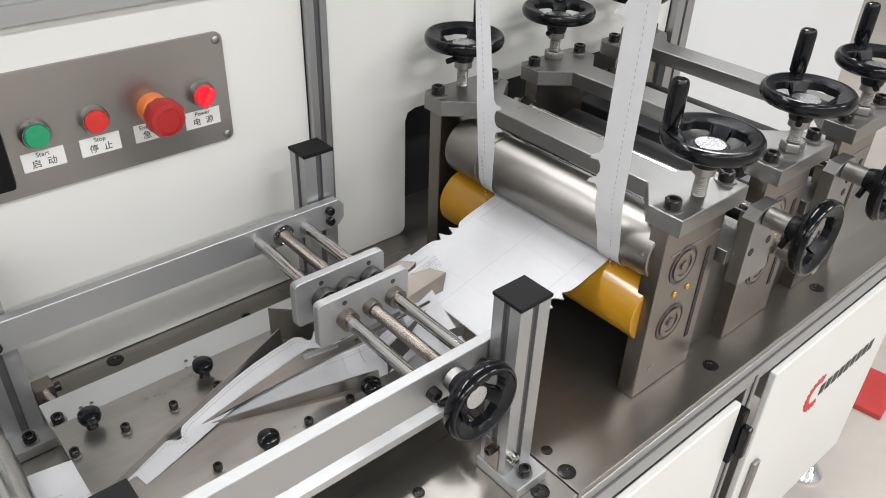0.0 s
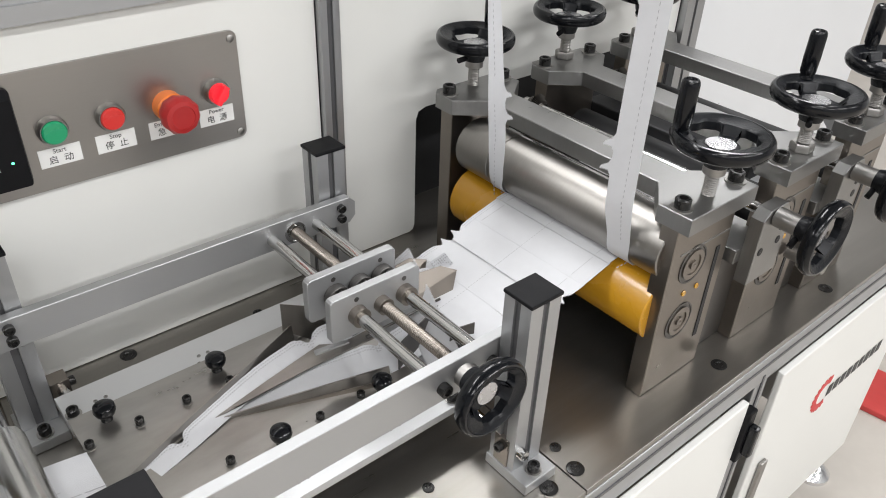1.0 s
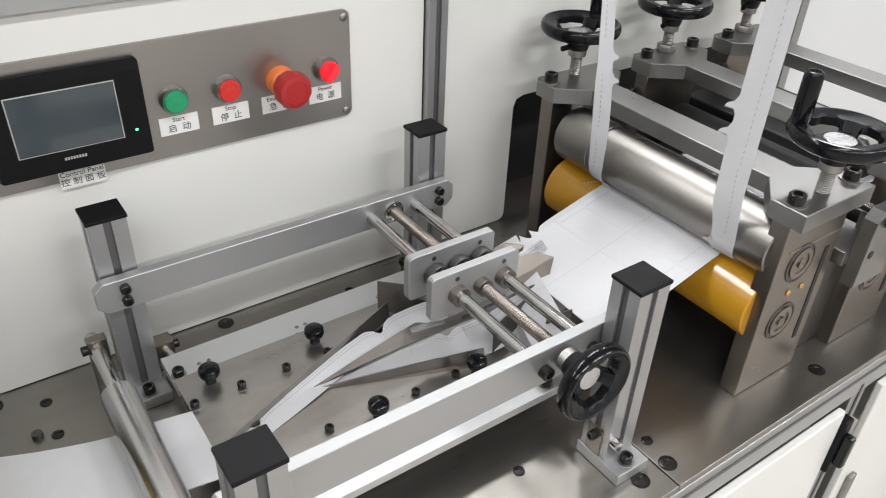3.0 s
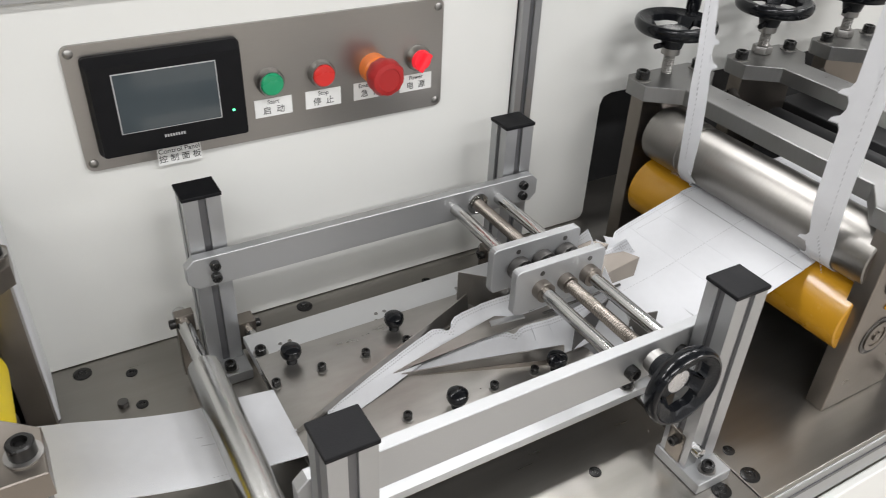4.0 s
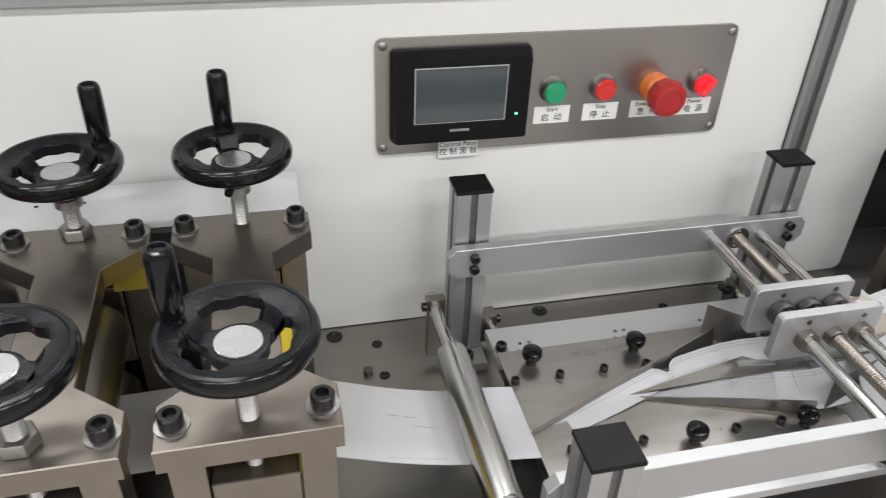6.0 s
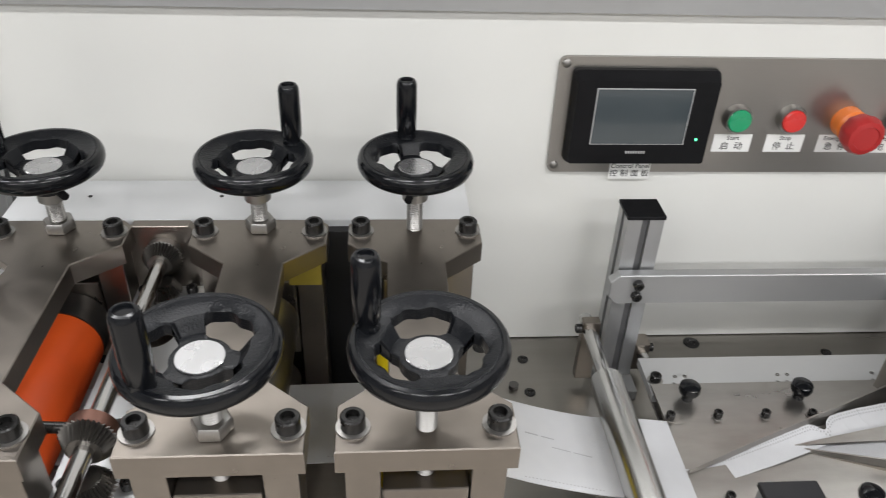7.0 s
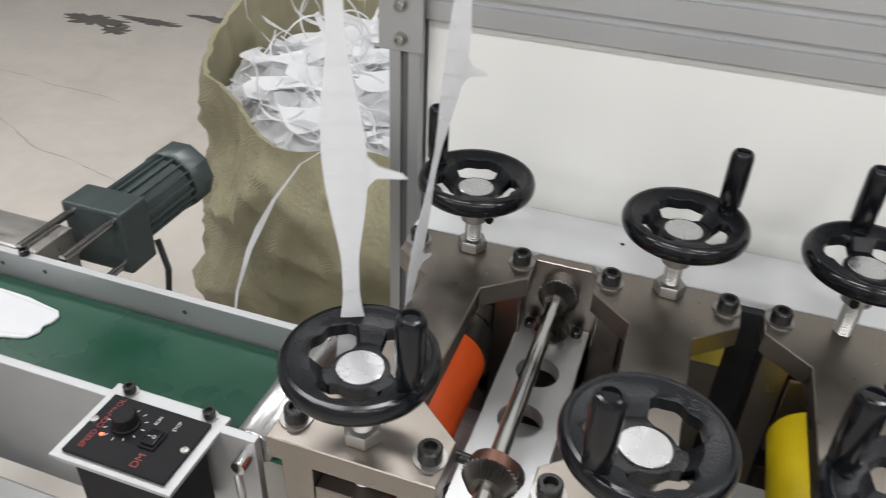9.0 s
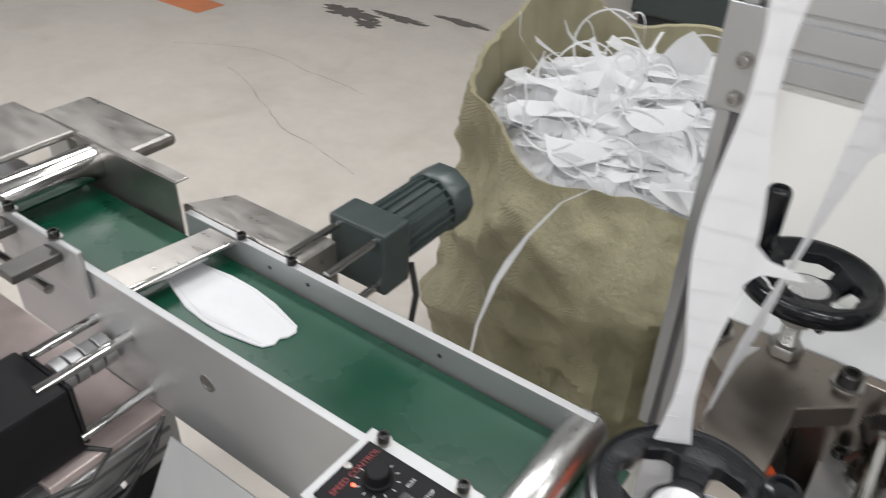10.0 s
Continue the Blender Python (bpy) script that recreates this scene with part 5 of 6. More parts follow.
for k in range(4):
    part("split_collar", rod(new_bm(), (-1.56, 0.552 + 0.023 * k, 0.935), (-1.56, 0.571 + 0.023 * k, 0.935), 0.026, 28, 0.001), M_ALU, lm, "split clamp collar")
part("near_guide_plate", box(new_bm(), -1.9, -1.57, 0.637, 0.6465, 1.02, 1.105, 0.003), M_ALU, lm)
for x in (-1.63, -1.75):
    bolt(lm, pose(x, 0.642, 1.105), 0.7, True)
    part("clamp_arm", box(new_bm(), x - 0.02, x + 0.02, 0.56, 0.636, 1.075, 1.09, 0.002), M_DARKST, lm)
part("cross_rod", rod(new_bm(), (-1.95, 0.60, 1.05), (-1.60, 0.60, 1.05), 0.008, 16), M_STEEL, lm)
part("hood", box(new_bm(), -2.1, -1.82, 0.88, 1.0, 1.05, 1.075, 0.01), M_SHEET, lm, "brushed steel hood plate")
part("hood", box(new_bm(), -2.1, -1.9, 0.66, 0.85, 1.10, 1.112, 0.004), M_SHEET, lm)
part("hood_leg", box(new_bm(), -2.08, -2.0, 0.88, 0.96, 0.0, 1.0495, 0.004), M_ALUY, lm)
part("cable", tube(new_bm(), [(-1.52, 0.5, 0.87), (-1.45, 0.55, 0.86), (-1.42, 0.5, 0.865), (-1.47, 0.35, 0.868), (-1.6, 0.32, 0.869)], 0.004), M_WIRE, lm)
part("chute", sheet(new_bm(), [(-1.37, 0.60, 0.90), (-1.10, 0.62, 0.86), (-1.02, 0.40, 0.45), (-1.37, 0.36, 0.5)], 0.003), M_ALU, lm, "sloping aluminium chute")
part("chute_leg", box(new_bm(), -1.2, -1.17, 0.43, 0.46, 0.0, 0.5), M_ALUY, lm)

# ---- sack of waste ----
sk = thing("waste_sack", "olive woven sack full of white mask offcuts", "sack")
SCX, SCY = -1.22, 1.78
bms = new_bm()
n, rows_n = 150, 100
rg = []
for j in range(rows_n + 1):
    u = j / rows_n
    ring = []
    for i in range(n):
        a = 2 * math.pi * i / n
        prof = 0.33 + 0.09 * math.sin(math.pi * min(1, u * 0.9 + 0.08)) ** 0.7 + 0.02 * u ** 6
        z = 1.08 * u
        p = Vector((math.cos(a), math.sin(a), z * 2.2))
        ca, sa = math.cos(a), math.sin(a)
        q = Vector((ca * 1.7, sa * 1.7, z * 3.6 + 1.3 * sa))
        q2 = Vector((ca * 3.6, sa * 3.6, z * 7.0 - 1.4 * math.sin(2 * a)))
        fold = 0.05 * noise.noise(q * 0.7) + 0.085 * (0.3 - abs(noise.noise(q))) + 0.05 * (0.3 - abs(noise.noise(q2))) + 0.022 * (0.3 - abs(noise.noise(q2 * 1.9))) + 0.004 * (0.3 - abs(noise.noise(q2 * 4.1)))
        r = prof + fold * (1 - 0.45 * u ** 5)
        lean = -0.75 * math.cos(a) + 0.65 * math.sin(a)
        zz = z + u ** 3 * (0.06 * noise.noise(Vector((math.cos(a) * 1.6, math.sin(a) * 1.6, 3.3))) + 0.10 * lean - 0.03 + 0.12 * math.exp(-((a - 2.7) / 0.3) ** 2))
        ring.append(bms.verts.new((SCX + r * math.cos(a), SCY + r * math.sin(a), 0.002 + zz)))
    rg.append(ring)
for a, b in zip(rg, rg[1:]):
    for i in range(n):
        bms.faces.new((a[i], a[(i + 1) % n], b[(i + 1) % n], b[i])).smooth = True
bms.faces.new(list(reversed(rg[0])))
inner = [bms.verts.new((SCX + (v.co.x - SCX) * 0.97, SCY + (v.co.y - SCY) * 0.97, v.co.z - 0.004)) for v in rg[-1]]
inner2 = [bms.verts.new((SCX + (v.co.x - SCX) * 0.93, SCY + (v.co.y - SCY) * 0.93, 0.80)) for v in rg[-1]]
for a, b in ((rg[-1], inner), (inner, inner2)):
    for i in range(n):
        bms.faces.new((a[i], a[(i + 1) % n], b[(i + 1) % n], b[i])).smooth = True
ROOM = [0.93 * min(math.hypot(ring[i].co.x - SCX, ring[i].co.y - SCY) for ring in rg[84::4]) for i in range(n)]
SIDES = n
part("sack_cloth", bms, M_SACK, sk, "creased olive woven cloth")
bmo = new_bm()
rnd = random.Random(7)


def room(x, y):
    """How far the heap may reach from the sack's middle towards (x, y)."""
    return ROOM[int(math.atan2(y, x) / (2 * math.pi) * SIDES) % SIDES]


def heap(x, y):
    """The height of the heap in the sack."""
    r = math.hypot(x, y)
    return 0.925 + 0.10 * (1 - (r / 0.38) ** 2) + 0.16 * (-0.75 * x + 0.65 * y) + 0.05 * (0.35 - abs(noise.noise(Vector((x * 7, y * 7, 1))))) + 0.03 * (0.35 - abs(noise.noise(Vector((x * 16 + 4, y * 16, 3)))))


gridn = 70
base = {}
for i in range(gridn + 1):
    for j in range(gridn + 1):
        x, y = (i / gridn - 0.5) * 0.78, (j / gridn - 0.5) * 0.78
        if math.hypot(x, y) < 0.385:
            g = room(x, y) / 0.385
            x, y = x * g, y * g
            base[i, j] = bmo.verts.new((SCX + x, SCY + y, heap(x, y) + 0.015 * noise.noise(Vector((x * 25, y * 25, 2)))))
for i in range(gridn):
    for j in range(gridn):
        q = [base.get(k) for k in ((i, j), (i + 1, j), (i + 1, j + 1), (i, j + 1))]
        if all(q):
            bmo.faces.new(q).smooth = True
for k in range(290):
    a, rr = rnd.uniform(0, 2 * math.pi), 0.32 * math.sqrt(rnd.random())
    x, y = rr * math.cos(a), rr * math.sin(a)
    loop = rnd.random() < 0.5
    c = Vector((SCX + x, SCY + y, heap(x, y) + rnd.uniform(-0.008, 0.016)))
    t, L = rnd.uniform(0, 2 * math.pi), rnd.uniform(0.12, 0.26) if loop else rnd.uniform(0.1, 0.26)
    w = 0.0024 if loop else rnd.choice((0.003, 0.004, 0.007, 0.014, 0.024, 0.034, 0.045))
    d = Vector((math.cos(t), math.sin(t), rnd.uniform(0.2, 0.9) if loop else rnd.uniform(-0.2, 0.2))).normalized()
    up = Vector((rnd.uniform(-1, 1), rnd.uniform(-1, 1), 0.25 if loop else 1)).normalized()
    curl = rnd.choice((-1, 1)) * (rnd.uniform(2.8, 4.8) if loop else rnd.uniform(0.2, 1.3))
    prev, p, n_s = None, c - d * L * (0.1 if loop else 0.5), 14 if loop else 8
    for q in range(n_s + 1):
        u = q / n_s
        d = (Matrix.Rotation(curl / n_s, 3, up) @ d).normalized()
        side = d.cross(up)
        if side.length < 0.1:
            side = d.orthogonal()
        taper = 1.0 if loop else 0.35 + 0.65 * math.sin(math.pi * (0.1 + 0.8 * u)) + 0.25 * math.sin(5 * u + k)
        side = side.normalized() * w * taper
        p = p + d * L / n_s
        out = math.hypot(p.x - SCX, p.y - SCY)
        most = room(p.x - SCX, p.y - SCY) - 0.03
        if out > most:
            p.x, p.y = SCX + (p.x - SCX) * most / out, SCY + (p.y - SCY) * most / out
        low = heap(p.x - SCX, p.y - SCY) - 0.004
        if p.z < low:
            p.z = low
        cur = (bmo.verts.new(p - side), bmo.verts.new(p + side))
        if prev:
            bmo.faces.new((prev[0], prev[1], cur[1], cur[0])).smooth = True
        prev = cur
offc = part("offcut_heap", bmo, M_WASTE, sk, "tangled white fabric waste with thin ear loops")
tagged(offc, kind="stuff")
# a strip hanging from the sack to the conveyor
bmx = new_bm()
path = [(-1.08, 1.42, 1.035), (-1.13, 1.385, 1.035), (-1.17, 1.34, 1.01), (-1.20, 1.28, 0.955), (-1.212, 1.24, 0.915), (-1.215, 1.20, 0.885), (-1.205, 1.13, 0.835), (-1.18, 1.07, 0.80), (-1.12, 1.01, 0.86), (-1.03, 0.94, 0.93)]
wid = [0.0025, 0.0018, 0.0018, 0.0035, 0.0065, 0.005, 0.0022, 0.0016, 0.0025, 0.004]
pv = None
for (x, y, z), w in zip(path, wid):
    cur = (bmx.verts.new((x - w, y - w * 0.6, z)), bmx.verts.new((x + w, y + w * 0.6, z)))
    if pv:
        bmx.faces.new((pv[0], pv[1], cur[1], cur[0]))
    pv = cur
bmesh.ops.solidify(bmx, geom=bmx.faces[:], thickness=0.0008)
part("hanging_strip", bmx, M_WASTE, sk, "white offcut strip hanging out")

# ---- webs, strips and masks that run through the machine ----
V, PITCH, BEAT = 0.261, 0.24, 0.92


def run_along(line, s0, speed=V, lift=0.0, step=0.1):
    """Rows for a piece that starts at length s0 and waits at either end of its line."""
    end = line.s[-1]
    t_in = max(0.0, -s0 / speed)
    t_out = min(10.0, (end - s0) / speed)
    times = sorted({0.0, 10.0, round(t_in, 3), round(max(t_out, 0), 3), *[round(k * step, 3) for k in range(int(10 / step) + 1) if t_in < k * step < t_out]})
    got, last = [], -1
    for t in times:
        f = frame(t)
        if f == last or t > 10:
            continue
        last = f
        got.append((t, Matrix.Translation((0, 0, lift)) @ line.at(s0 + speed * t)))
    return got


# flat web blank, length along x; far and near edges carry the cut outline
WL, WN, WF = PITCH, -0.128, 0.130


def edge_in(x):
    """How far the cut edge lies inside the full width, along one blank."""
    a = WL / 2 - abs(x)
    return float(np.interp(a, (0.0, 0.006, 0.012, 0.020, 0.032, 0.050), (0.016, 0.014, -0.004, 0.012, 0.002, 0.0)))


def dashes(bm, x0, y0, x1, y1, n, ln, w, z=0.0011):
    for k in range(n):
        u = (k + 0.5) / n
        a = math.degrees(math.atan2(y1 - y0, x1 - x0))
        box(bm, -ln / 2, ln / 2, -w / 2, w / 2, z - 0.0004, z, 0, pose(x0 + (x1 - x0) * u, y0 + (y1 - y0) * u, 0, 0, 0, a))


QUARTER = WL / 4
WEBS = []
for q in range(4):
    c = -WL / 2 + QUARTER * (q + 0.5)
    xs = [c - QUARTER / 2 - 0.0012 + (QUARTER + 0.0024) * i / 14 for i in range(15)]
    pts = [(x - c, WN + 0.8 * edge_in(x)) for x in xs] + [(x - c, WF - edge_in(x)) for x in reversed(xs)]
    o = tagged(part("web_length", prism(new_bm(), pts, 0.0, 0.0009), M_CLOTH), "flat white nonwoven mask web with dotted weld lines", "fabric web", "flat mask web")
    bm = new_bm()
    dashes(bm, -0.03, 0.01, 0.03, 0.01, 10, 0.0034, 0.0009)
    for x in np.arange(c - QUARTER / 2 + 0.001, c + QUARTER / 2, 0.0036):
        if abs(x) < 0.088:
            for d in (0.004, 0.009):
                box(bm, x - c - 0.0008, x - c + 0.0008, WF - d - edge_in(x) - 0.0007, WF - d - edge_in(x) + 0.0007, 0.0007, 0.0012)
    if q in (1, 2):
        dashes(bm, -0.028, WF - 0.022, 0.028, WF - 0.024, 1, 0.054, 0.0008)
    dashes(bm, -0.028, WN + 0.03, 0.028, WN + 0.03, 1, 0.05, 0.0007)
    part("weld_marks", bm, M_EMBOSS, o, "rows of fine weld dots")
    WEBS.append(o)
# finished mask, folded flat
def mask_outline():
    pts = []
    top = [(-0.120, 0.010), (-0.121, 0.024), (-0.112, 0.034), (-0.095, 0.037), (-0.05, 0.046), (0.0, 0.049), (0.05, 0.046), (0.095, 0.037), (0.112, 0.034), (0.121, 0.024), (0.120, 0.010)]
    low = [(0.114, 0.0), (0.118, -0.012), (0.110, -0.027), (0.092, -0.033), (0.04, -0.046), (0.0, -0.048), (-0.04, -0.046), (-0.092, -0.033), (-0.110, -0.027), (-0.118, -0.012), (-0.114, 0.0)]
    return list(reversed(top + low))


bm = prism(new_bm(), mask_outline(), 0.0005, 0.0035, bevel=0.001)
MASK = part("folded_mask", bm, M_CLOTH)
tagged(MASK, "finished white folded mask lying on the green belt", "face mask", "finished masks")
bm = new_bm()
dashes(bm, -0.11, 0.03, 0.0, 0.044, 26, 0.002, 0.0012, 0.0038)
dashes(bm, 0.0, 0.044, 0.11, 0.03, 26, 0.002, 0.0012, 0.0038)
dashes(bm, -0.105, -0.024, 0.0, -0.043, 26, 0.002, 0.0012, 0.0038)
dashes(bm, 0.0, -0.043, 0.105, -0.024, 26, 0.002, 0.0012, 0.0038)
part("weld_marks", bm, M_EMBOSS, MASK)
MASK_KEYS = [(-0.5, -0.69), (-0.35, -0.78), (-0.2, -0.885), (-0.1, -0.98), (0.0, -1.078), (0.1, -1.185), (0.2, -1.285), (0.3, -1.365), (0.4, -1.40), (0.7, -1.56), (1.2, -1.95), (1.6, -2.2)]


class Ribbon:
    """A bent line in space with the ribbon's width direction at each corner."""

    def __init__(self, pts):
        self.p = [Vector(q[:3]) for q in pts]
        self.w = [Vector(q[3:]).normalized() for q in pts]
        self.s = [0.0]
        for a, b in zip(self.p, self.p[1:]):
            self.s.append(self.s[-1] + (b - a).length)

    def slope(self, v, i):
        a, b = max(i - 1, 0), min(i + 1, len(v) - 1)
        return (v[b] - v[a]) / (self.s[b] - self.s[a])

    def both(self, s):
        """Place and width direction at a length along the line, smoothly from corner to corner."""
        s = min(max(s, 0.0), self.s[-1])
        for i in range(len(self.p) - 1):
            if s <= self.s[i + 1] or i == len(self.p) - 2:
                d = self.s[i + 1] - self.s[i]
                u = (s - self.s[i]) / d
                h = (2 * u ** 3 - 3 * u * u + 1, u ** 3 - 2 * u * u + u, -2 * u ** 3 + 3 * u * u, u ** 3 - u * u)
                c = self.p[i] * h[0] + self.slope(self.p, i) * (h[1] * d) + self.p[i + 1] * h[2] + self.slope(self.p, i + 1) * (h[3] * d)
                return c, self.w[i].lerp(self.w[i + 1], u * u * (3 - 2 * u)).normalized()

    def at(self, s, reach=0.02):
        c, w = self.both(s)
        s = min(max(s, reach), self.s[-1] - reach)
        ahead = (self.both(s + reach)[0] - self.both(s - reach)[0]).normalized()
        x = -ahead
        y = (w - x * w.dot(x)).normalized()
        z = x.cross(y)
        m = Matrix((x, y, z)).transposed().to_4x4()
        m.translation = c
        return m


def band_mesh(line, s0, s1, w, thick, step=0.012):
    """A cloth band of even width laid along a line."""
    bm, rows_b = new_bm(), []
    n = int((s1 - s0) / step)
    for i in range(n + 1):
        m = line.at(s0 + (s1 - s0) * i / n)
        rows_b.append([bm.verts.new(m @ Vector(v)) for v in ((0, -w / 2, 0), (0, 0, 0), (0, w / 2, 0), (0, w / 2, thick), (0, 0, thick), (0, -w / 2, thick))])
    for A, B in zip(rows_b, rows_b[1:]):
        for i in range(6):
            bm.faces.new((A[i], A[(i + 1) % 6], B[(i + 1) % 6], B[i])).smooth = True
    bm.faces.new(rows_b[0])
    bm.faces.new(list(reversed(rows_b[-1])))
    bmesh.ops.recalc_face_normals(bm, faces=bm.faces[:])
    return bm


FOLD_LINE = Ribbon([(0.36, 0.766, 0.918, 0, 1, 0), (0.22, 0.766, 0.921, 0, 1, 0), (0.12, 0.766, 0.931, 0, 1, 0), (0.05, 0.766, 0.941, 0, 1, 0), (0.02, 0.766, 0.9425, 0, 1, 0), (-0.02, 0.766, 0.948, 0, 1, 0), (-0.09, 0.766, 0.968, 0, 1, 0), (-0.17, 0.776, 0.987, 0, 1, 0), (-0.25, 0.786, 0.997, 0, 1, 0), (-0.45, 0.786, 0.997, 0, 1, 0), (-0.70, 0.786, 0.997, 0, 1, 0)])
FOLDED = thing("folded_web", "folded white mask web running flat under the guide roller", "fabric web")
part("cloth", band_mesh(FOLD_LINE, 0.0, FOLD_LINE.s[-1], 0.132, 0.0016), M_CLOTH, FOLDED)
bm = new_bm()
dashes(bm, -0.045, 0.016, 0.0, 0.012, 2, 0.018, 0.0014, 0.0019)
dashes(bm, -0.01, -0.002, 0.05, -0.006, 2, 0.026, 0.0012, 0.0019)
dashes(bm, -0.055, -0.058, 0.055, -0.058, 22, 0.0022, 0.0012, 0.0019)
FOLD_MARK = part("crease_mark", bm, M_EMBOSS, FOLDED, "fine crease lines")
WEB_LINE = Ribbon([(1.50, 0.712, 1.068, 0, 1, 0), (0.90, 0.712, 1.068, 0, 1, 0), (0.87, 0.712, 1.064, 0, 1, 0), (0.64, 0.712, 1.002, 0, 1, 0), (0.60, 0.722, 0.986, 0, 1, 0), (0.58, 0.745, 0.94, 0, 1, 0), (0.555, 0.765, 0.895, 0, 1, 0), (0.50, 0.777, 0.880, 0, 1, 0), (0.20, 0.777, 0.876, 0, 1, 0)])
FEED_NEAR = Ribbon([(1.50, 0.572, 1.066, 0, 1, 0), (0.90, 0.572, 1.0655, 0, 1, 0), (0.868, 0.572, 1.0715, 0, 1, 0), (0.8485, 0.572, 1.0905, 0, 1, 0), (0.8410, 0.570, 1.118, -0.1, 1, 0), (0.82, 0.566, 1.2, -0.45, 0.9, 0), (0.815, 0.562, 1.5, -0.4, 0.9, 0), (0.83, 0.57, 2.6, -0.3, 0.9, 0)])
FEED_FAR = Ribbon([(1.50, 0.848, 1.066, 0, -1, 0), (0.90, 0.848, 1.0655, 0, -1, 0), (0.868, 0.846, 1.0715, 0, -1, 0), (0.8485, 0.844, 1.0905, 0, -1, 0), (0.8405, 0.84, 1.118, 0.2, -1, 0), (0.828, 0.833, 1.2, 0.7, -0.75, 0), (0.812, 0.834, 1.34, 1, -0.1, 0), (0.80, 0.84, 1.5, 1, 0.3, 0), (0.80, 0.85, 2.6, 1, 0.3, 0)])
CUT_NEAR = Ribbon([(-0.70, 0.69, 1.0, 0.8, 0.5, 0), (-0.72, 0.69, 1.02, 0.8, 0.5, 0), (-0.735, 0.68, 1.07, 0.8, 0.5, 0), (-0.732, 0.66, 1.26, 0.85, 0.45, 0), (-0.733, 0.66, 1.40, 0.95, 0.25, 0), (-0.738, 0.66, 1.60, 0.95, 0.1, 0), (-0.74, 0.66, 2.6, 0.95, 0.1, 0)])
CUT_FAR = Ribbon([(-0.70, 0.82, 1.0, 0.5, 0.9, 0), (-0.72, 0.82, 1.02, 0.5, 0.9, 0), (-0.742, 0.82, 1.10, 0.5, 0.9, 0), (-0.738, 0.82, 1.18, 0.2, 1, 0), (-0.715, 0.82, 1.34, 0.5, 0.9, 0), (-0.69, 0.82, 1.52, 0.9, 0.4, 0), (-0.66, 0.82, 2.6, 0.9, 0.4, 0)])


# waste strips: a band along its line, with torn points on one edge that rise with it
def tooth_piece(parent, w, tip):
    e = w / 2
    pts = [(0.020, e - 0.003), (0.012, e + tip * 0.05), (0.006, e + tip * 0.22), (0.005, e + tip), (0.0, e + tip * 0.85), (-0.005, e + tip * 0.28), (-0.013, e + tip * 0.04), (-0.020, e - 0.003)]
    return part("torn_point", prism(new_bm(), pts, 0.0, 0.0007), M_STRIP, parent)


def stitch_piece(parent, w):
    bm = new_bm()
    dashes(bm, -0.06, -w * 0.12, 0.06, -w * 0.12, 13, 0.0045, 0.0009, 0.0012)
    dashes(bm, -0.06, -w * 0.12, 0.06, -w * 0.12, 13, 0.0045, 0.0009, -0.0002)
    return part("stitch_line", bm, M_EMBOSS, parent)


EVEN = []
for lab, w, tip, line, z0 in (("white waste strip drawn up from the amber roller", 0.040, 0.016, FEED_NEAR, 1.24), ("twisted white waste strip rising beside the stand", 0.028, 0.012, FEED_FAR, 1.22)):
    st = thing("waste_strip", lab, "waste strip", "feed waste strips")
    part("cloth", band_mesh(line, 0.55, line.s[-1], w, 0.0009), M_STRIP, st)
    EVEN.append((tooth_piece(st, w, tip), stitch_piece(st, w), line, z0))

# strips with a waist: short lengths that follow one another
BIT = PITCH / 10


def waist_width(x, w, waist):
    return w / 2 * (waist + (1 - waist) * max(0.0, math.cos(math.pi * (((x + 0.015 + PITCH / 2) % PITCH) - PITCH / 2) / 0.21)) ** 1.4)


WAISTED = []
for lab, w, waist, tip, line, z0 in (("broad white waste strip rising from the cutting stand", 0.038, 0.4, 0.034, CUT_NEAR, 1.43), ("thin white waste strip rising from the cutting stand", 0.022, 0.36, 0.024, CUT_FAR, 1.467)):
    st = thing("waste_strip", lab, "waste strip", "cutting waste strips")
    bits = []
    for q in range(10):
        c = -PITCH / 2 + BIT * (q + 0.5)
        xs = [c + BIT * (i / 4 - 0.5) * 1.12 for i in range(5)]
        pts = [(x - c, -waist_width(x, w, waist)) for x in xs] + [(x - c, waist_width(x, w, waist)) for x in reversed(xs)]
        bits.append((c, part("strip_length", prism(new_bm(), pts, 0.0, 0.0007), M_STRIP, st)))
    WAISTED.append((bits, tooth_piece(st, 2 * waist_width(0.0, w, waist), tip), line, z0))

# the folded-up edges that run through the plough
def fold_bits(name, lab, w, rim, n=8):
    """One blank's folded edge in short lengths: full in the middle, rounded off where two blanks meet."""
    top = thing(name, lab, "fabric web")
    bits, ln = [], PITCH / n
    for q in range(n):
        c = -PITCH / 2 + ln * (q + 0.5)
        xs = [c + ln * (i / 6 - 0.5) * 1.08 for i in range(7)]
        far_y = lambda x: w / 2 - rim * float(np.interp(PITCH / 2 - abs(x), (0.0, 0.004, 0.010, 0.020), (1.0, 0.8, 0.3, 0.0)))
        pts = [(x - c, -w / 2) for x in xs] + [(x - c, far_y(x)) for x in reversed(xs)]
        o = part("cloth", prism(new_bm(), pts, 0.0, 0.0009), M_CLOTH, top)
        bm = new_bm()
        for x in np.arange(xs[0] + 0.002, xs[-1], 0.0042):
            for d in (0.004, 0.0085):
                box(bm, x - c - 0.0011, x - c + 0.0011, far_y(x) - d - 0.0009, far_y(x) - d + 0.0009, 0.0006, 0.0013)
        part("weld_marks", bm, M_EMBOSS, o)
        bits.append((c, o))
    return bits


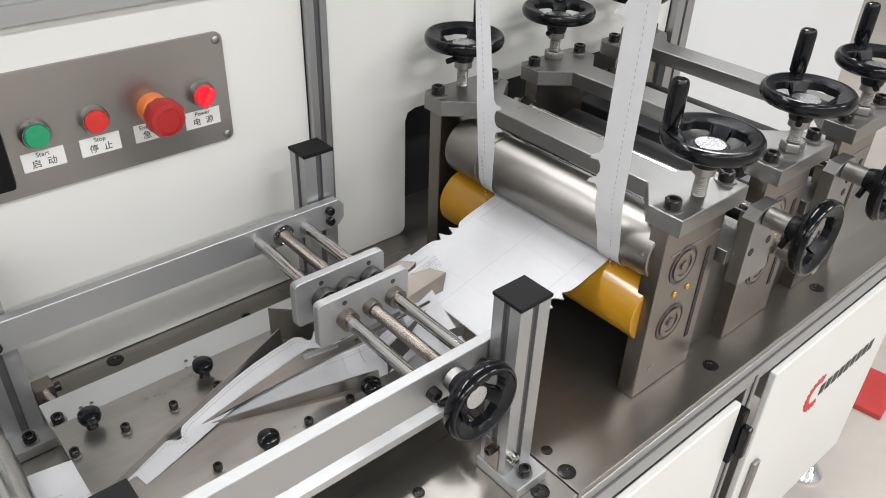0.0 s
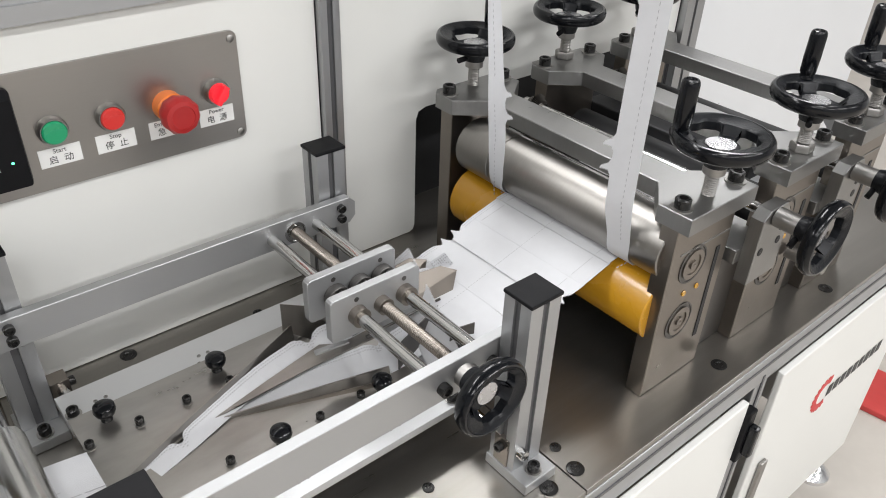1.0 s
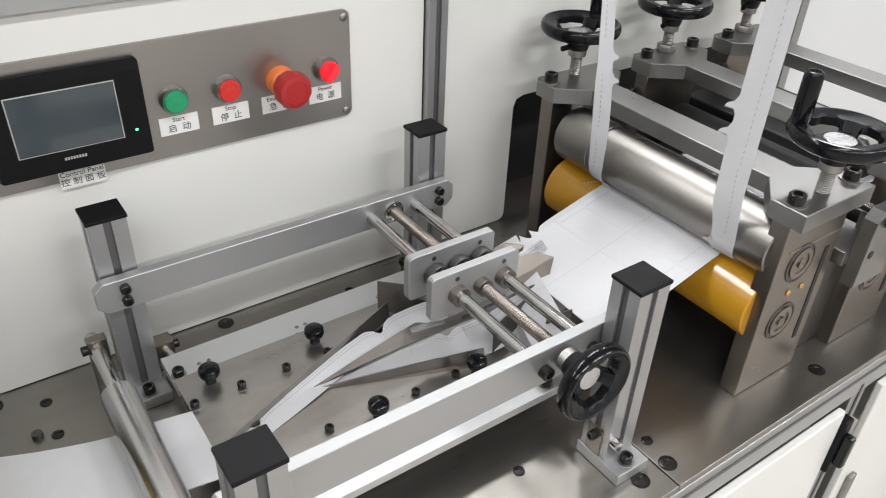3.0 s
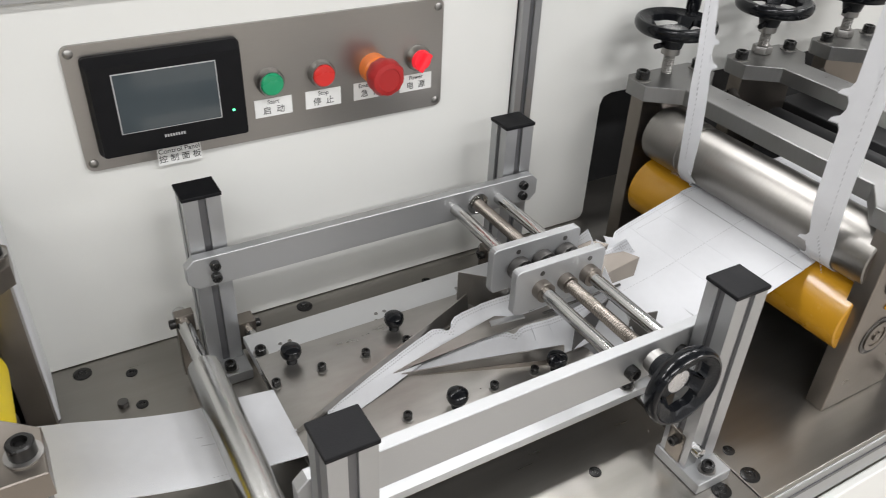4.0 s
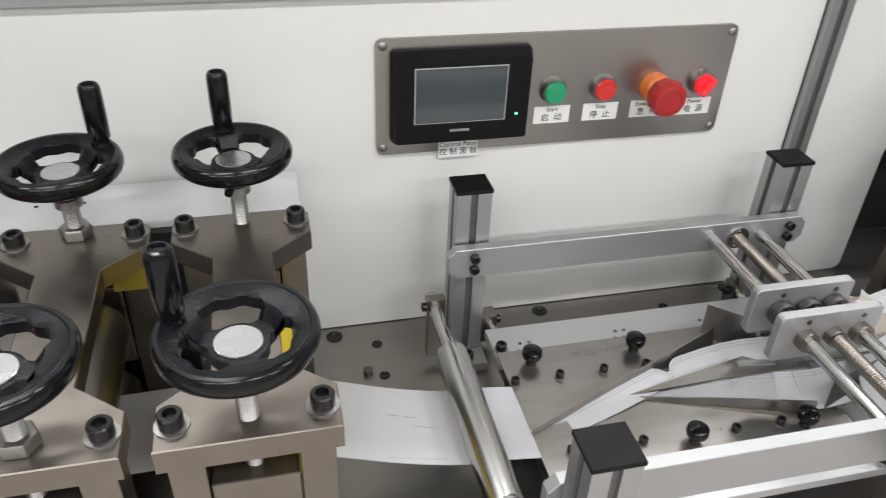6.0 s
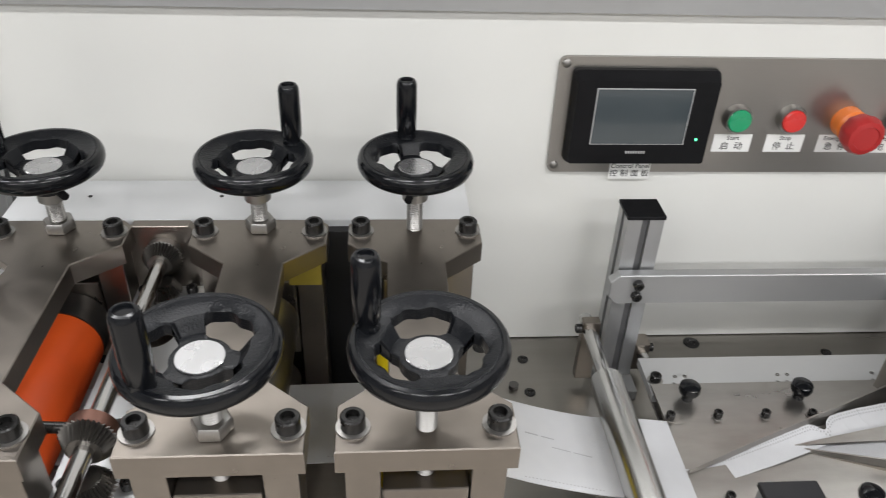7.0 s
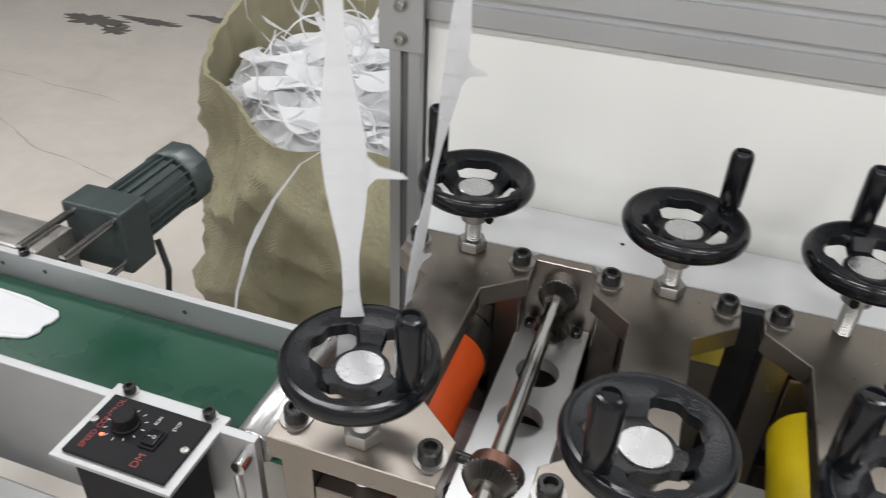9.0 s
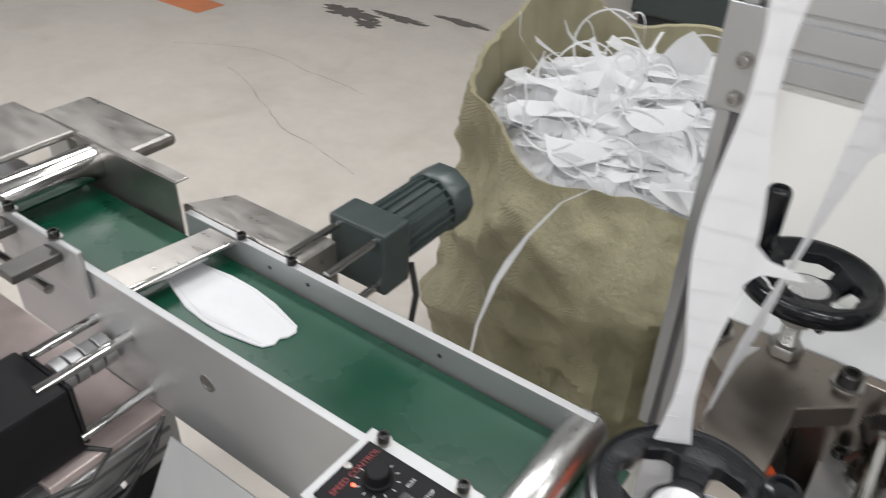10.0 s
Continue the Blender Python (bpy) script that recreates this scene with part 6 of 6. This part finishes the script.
FLAP = fold_bits("fold_flap", "white web edge folded up through the plough", 0.058, 0.010)
FLAP_LINE = Ribbon([(0.70, 0.738, 0.968, 0, 0.85, 0.42), (0.60, 0.732, 0.958, 0, 0.87, 0.45), (0.52, 0.729, 0.951, 0, 0.88, 0.45), (0.44, 0.751, 0.940, 0, 0.95, 0.3), (0.36, 0.775, 0.931, 0, 1, 0.2), (0.28, 0.785, 0.924, 0, 1, 0.05), (0.12, 0.77, 0.922, 0, 1, 0)])
BAND = fold_bits("fold_band", "narrow white web band sliding along the fin", 0.036, 0.017)
BAND_LINE = Ribbon([(0.68, 0.785, 1.02, 0, 0.8, 0.6), (0.58, 0.778, 1.004, 0, 0.8, 0.6), (0.50, 0.788, 0.984, -0.1, 0.85, 0.5), (0.44, 0.812, 0.962, -0.2, 0.9, 0.38), (0.38, 0.815, 0.949, -0.22, 0.95, 0.28), (0.33, 0.806, 0.943, -0.25, 0.95, 0.2), (0.23, 0.772, 0.939, -0.25, 1, 0.12), (0.15, 0.748, 0.934, -0.2, 1, 0.0), (0.08, 0.735, 0.922, 0, 1, 0)])


def copies(ob, count):
    return [ob] + [copy_thing(ob, Matrix()) for _ in range(count - 1)]


def s_where(line, test):
    """The first length along a line at which test(point) holds."""
    s = 0.0
    while s < line.s[-1]:
        c = line.both(s)[0]
        if test(c):
            return s
        s += 0.002
    return line.s[-1]


def send(piece, line, s_mid, first=0.0):
    """The piece and its copies, one each pitch, along a line; first: the length at which they come into the open."""
    lo = -int((10 * V + s_mid - first) / PITCH)
    hi = int((line.s[-1] - s_mid) / PITCH) + 1
    for k in range(lo, hi):
        o = piece if k == lo else again(piece, piece.parent, Matrix())
        if k > lo:
            for sub_part in piece.children:
                again(sub_part, o, sub_part.matrix_basis.copy())
        walk(o, run_along(line, s_mid + k * PITCH))


def motions():
    # flat web: a blank is centred at x = 0.872 when the clip starts
    s_mid = s_where(WEB_LINE, lambda c: c.x < 0.872)
    for q in range(4):
        s_q = s_mid - PITCH / 2 + QUARTER * (3 - q + 0.5)
        lo, hi = -int((10 * V + s_q) / PITCH) - 1, int((WEB_LINE.s[-1] - s_q) / PITCH) + 1
        for k, o in zip(range(lo, hi), copies(WEBS[q], hi - lo)):
            walk(o, run_along(WEB_LINE, s_q + k * PITCH, V, 0.0003 * ((4 * k + q) % 16)))
    send(FOLD_MARK, FOLD_LINE, FOLD_LINE.s[-1] - 0.06)
    for bits, line, x0 in ((FLAP, FLAP_LINE, 0.42), (BAND, BAND_LINE, 0.34)):
        s_mid = s_where(line, lambda c: c.x < x0)
        for c, o in bits:
            send(o, line, s_mid - c)
    # waste strips
    for tooth, stitch, line, z0 in EVEN:
        s_up = s_where(line, lambda c: c.z > z0)
        send(tooth, line, s_up + 0.026, 0.5)
        send(again(tooth, tooth.parent, Matrix()), line, s_up - 0.012, 0.5)
        send(stitch, line, s_up, 0.6)
        send(again(stitch, stitch.parent, Matrix()), line, s_up + PITCH / 2, 0.6)
    for bits, tooth, line, z0 in WAISTED:
        s_up = s_where(line, lambda c: c.z > z0) - V * 9.0
        for c, o in bits:
            send(o, line, s_up - c)
        send(tooth, line, s_up + 0.005)
    # finished masks
    for k, o in zip(range(-9, 3), copies(MASK, 12)):
        tc = 9.6 + k * BEAT
        ks = [(tc + a, x) for a, x in MASK_KEYS]
        rows = []
        for t in sorted({0.0, 10.0, *[round(i * 0.1, 2) for i in range(101) if ks[0][0] - 0.1 < i * 0.1 < ks[-1][0] + 0.1]}):
            x = float(np.interp(t, [q[0] for q in ks], [q[1] for q in ks]))
            z = BZ
            rows.append((t, pose(x, 0.752, z + 0.0003 * (k % 3), 0, 0, -4 + 3 * (k % 3))))
        walk(o, rows)
    # rollers turn with the web
    for o, r, way in ((ORANGE, PITCH / (2 * math.pi), 1), (STEELR, 0.049, 1), (GOLDR, 0.057, -1)):
        base = o.matrix_basis.copy()
        deg = math.degrees(V / r)
        walk(o, [(t, base @ pose(0, 0, 0, 0, way * (deg * (t - 7.5) + (35 if o == ORANGE else 0)), 0)) for t in [0.2 * i for i in range(51)]])


for ob in list(bpy.data.objects):
    if ob.name.split(".")[0] in ("weld_marks", "offcut_heap", "dial_marks", "crease_mark", "stitch_line"):
        tagged(ob, kind="stuff")
motions()
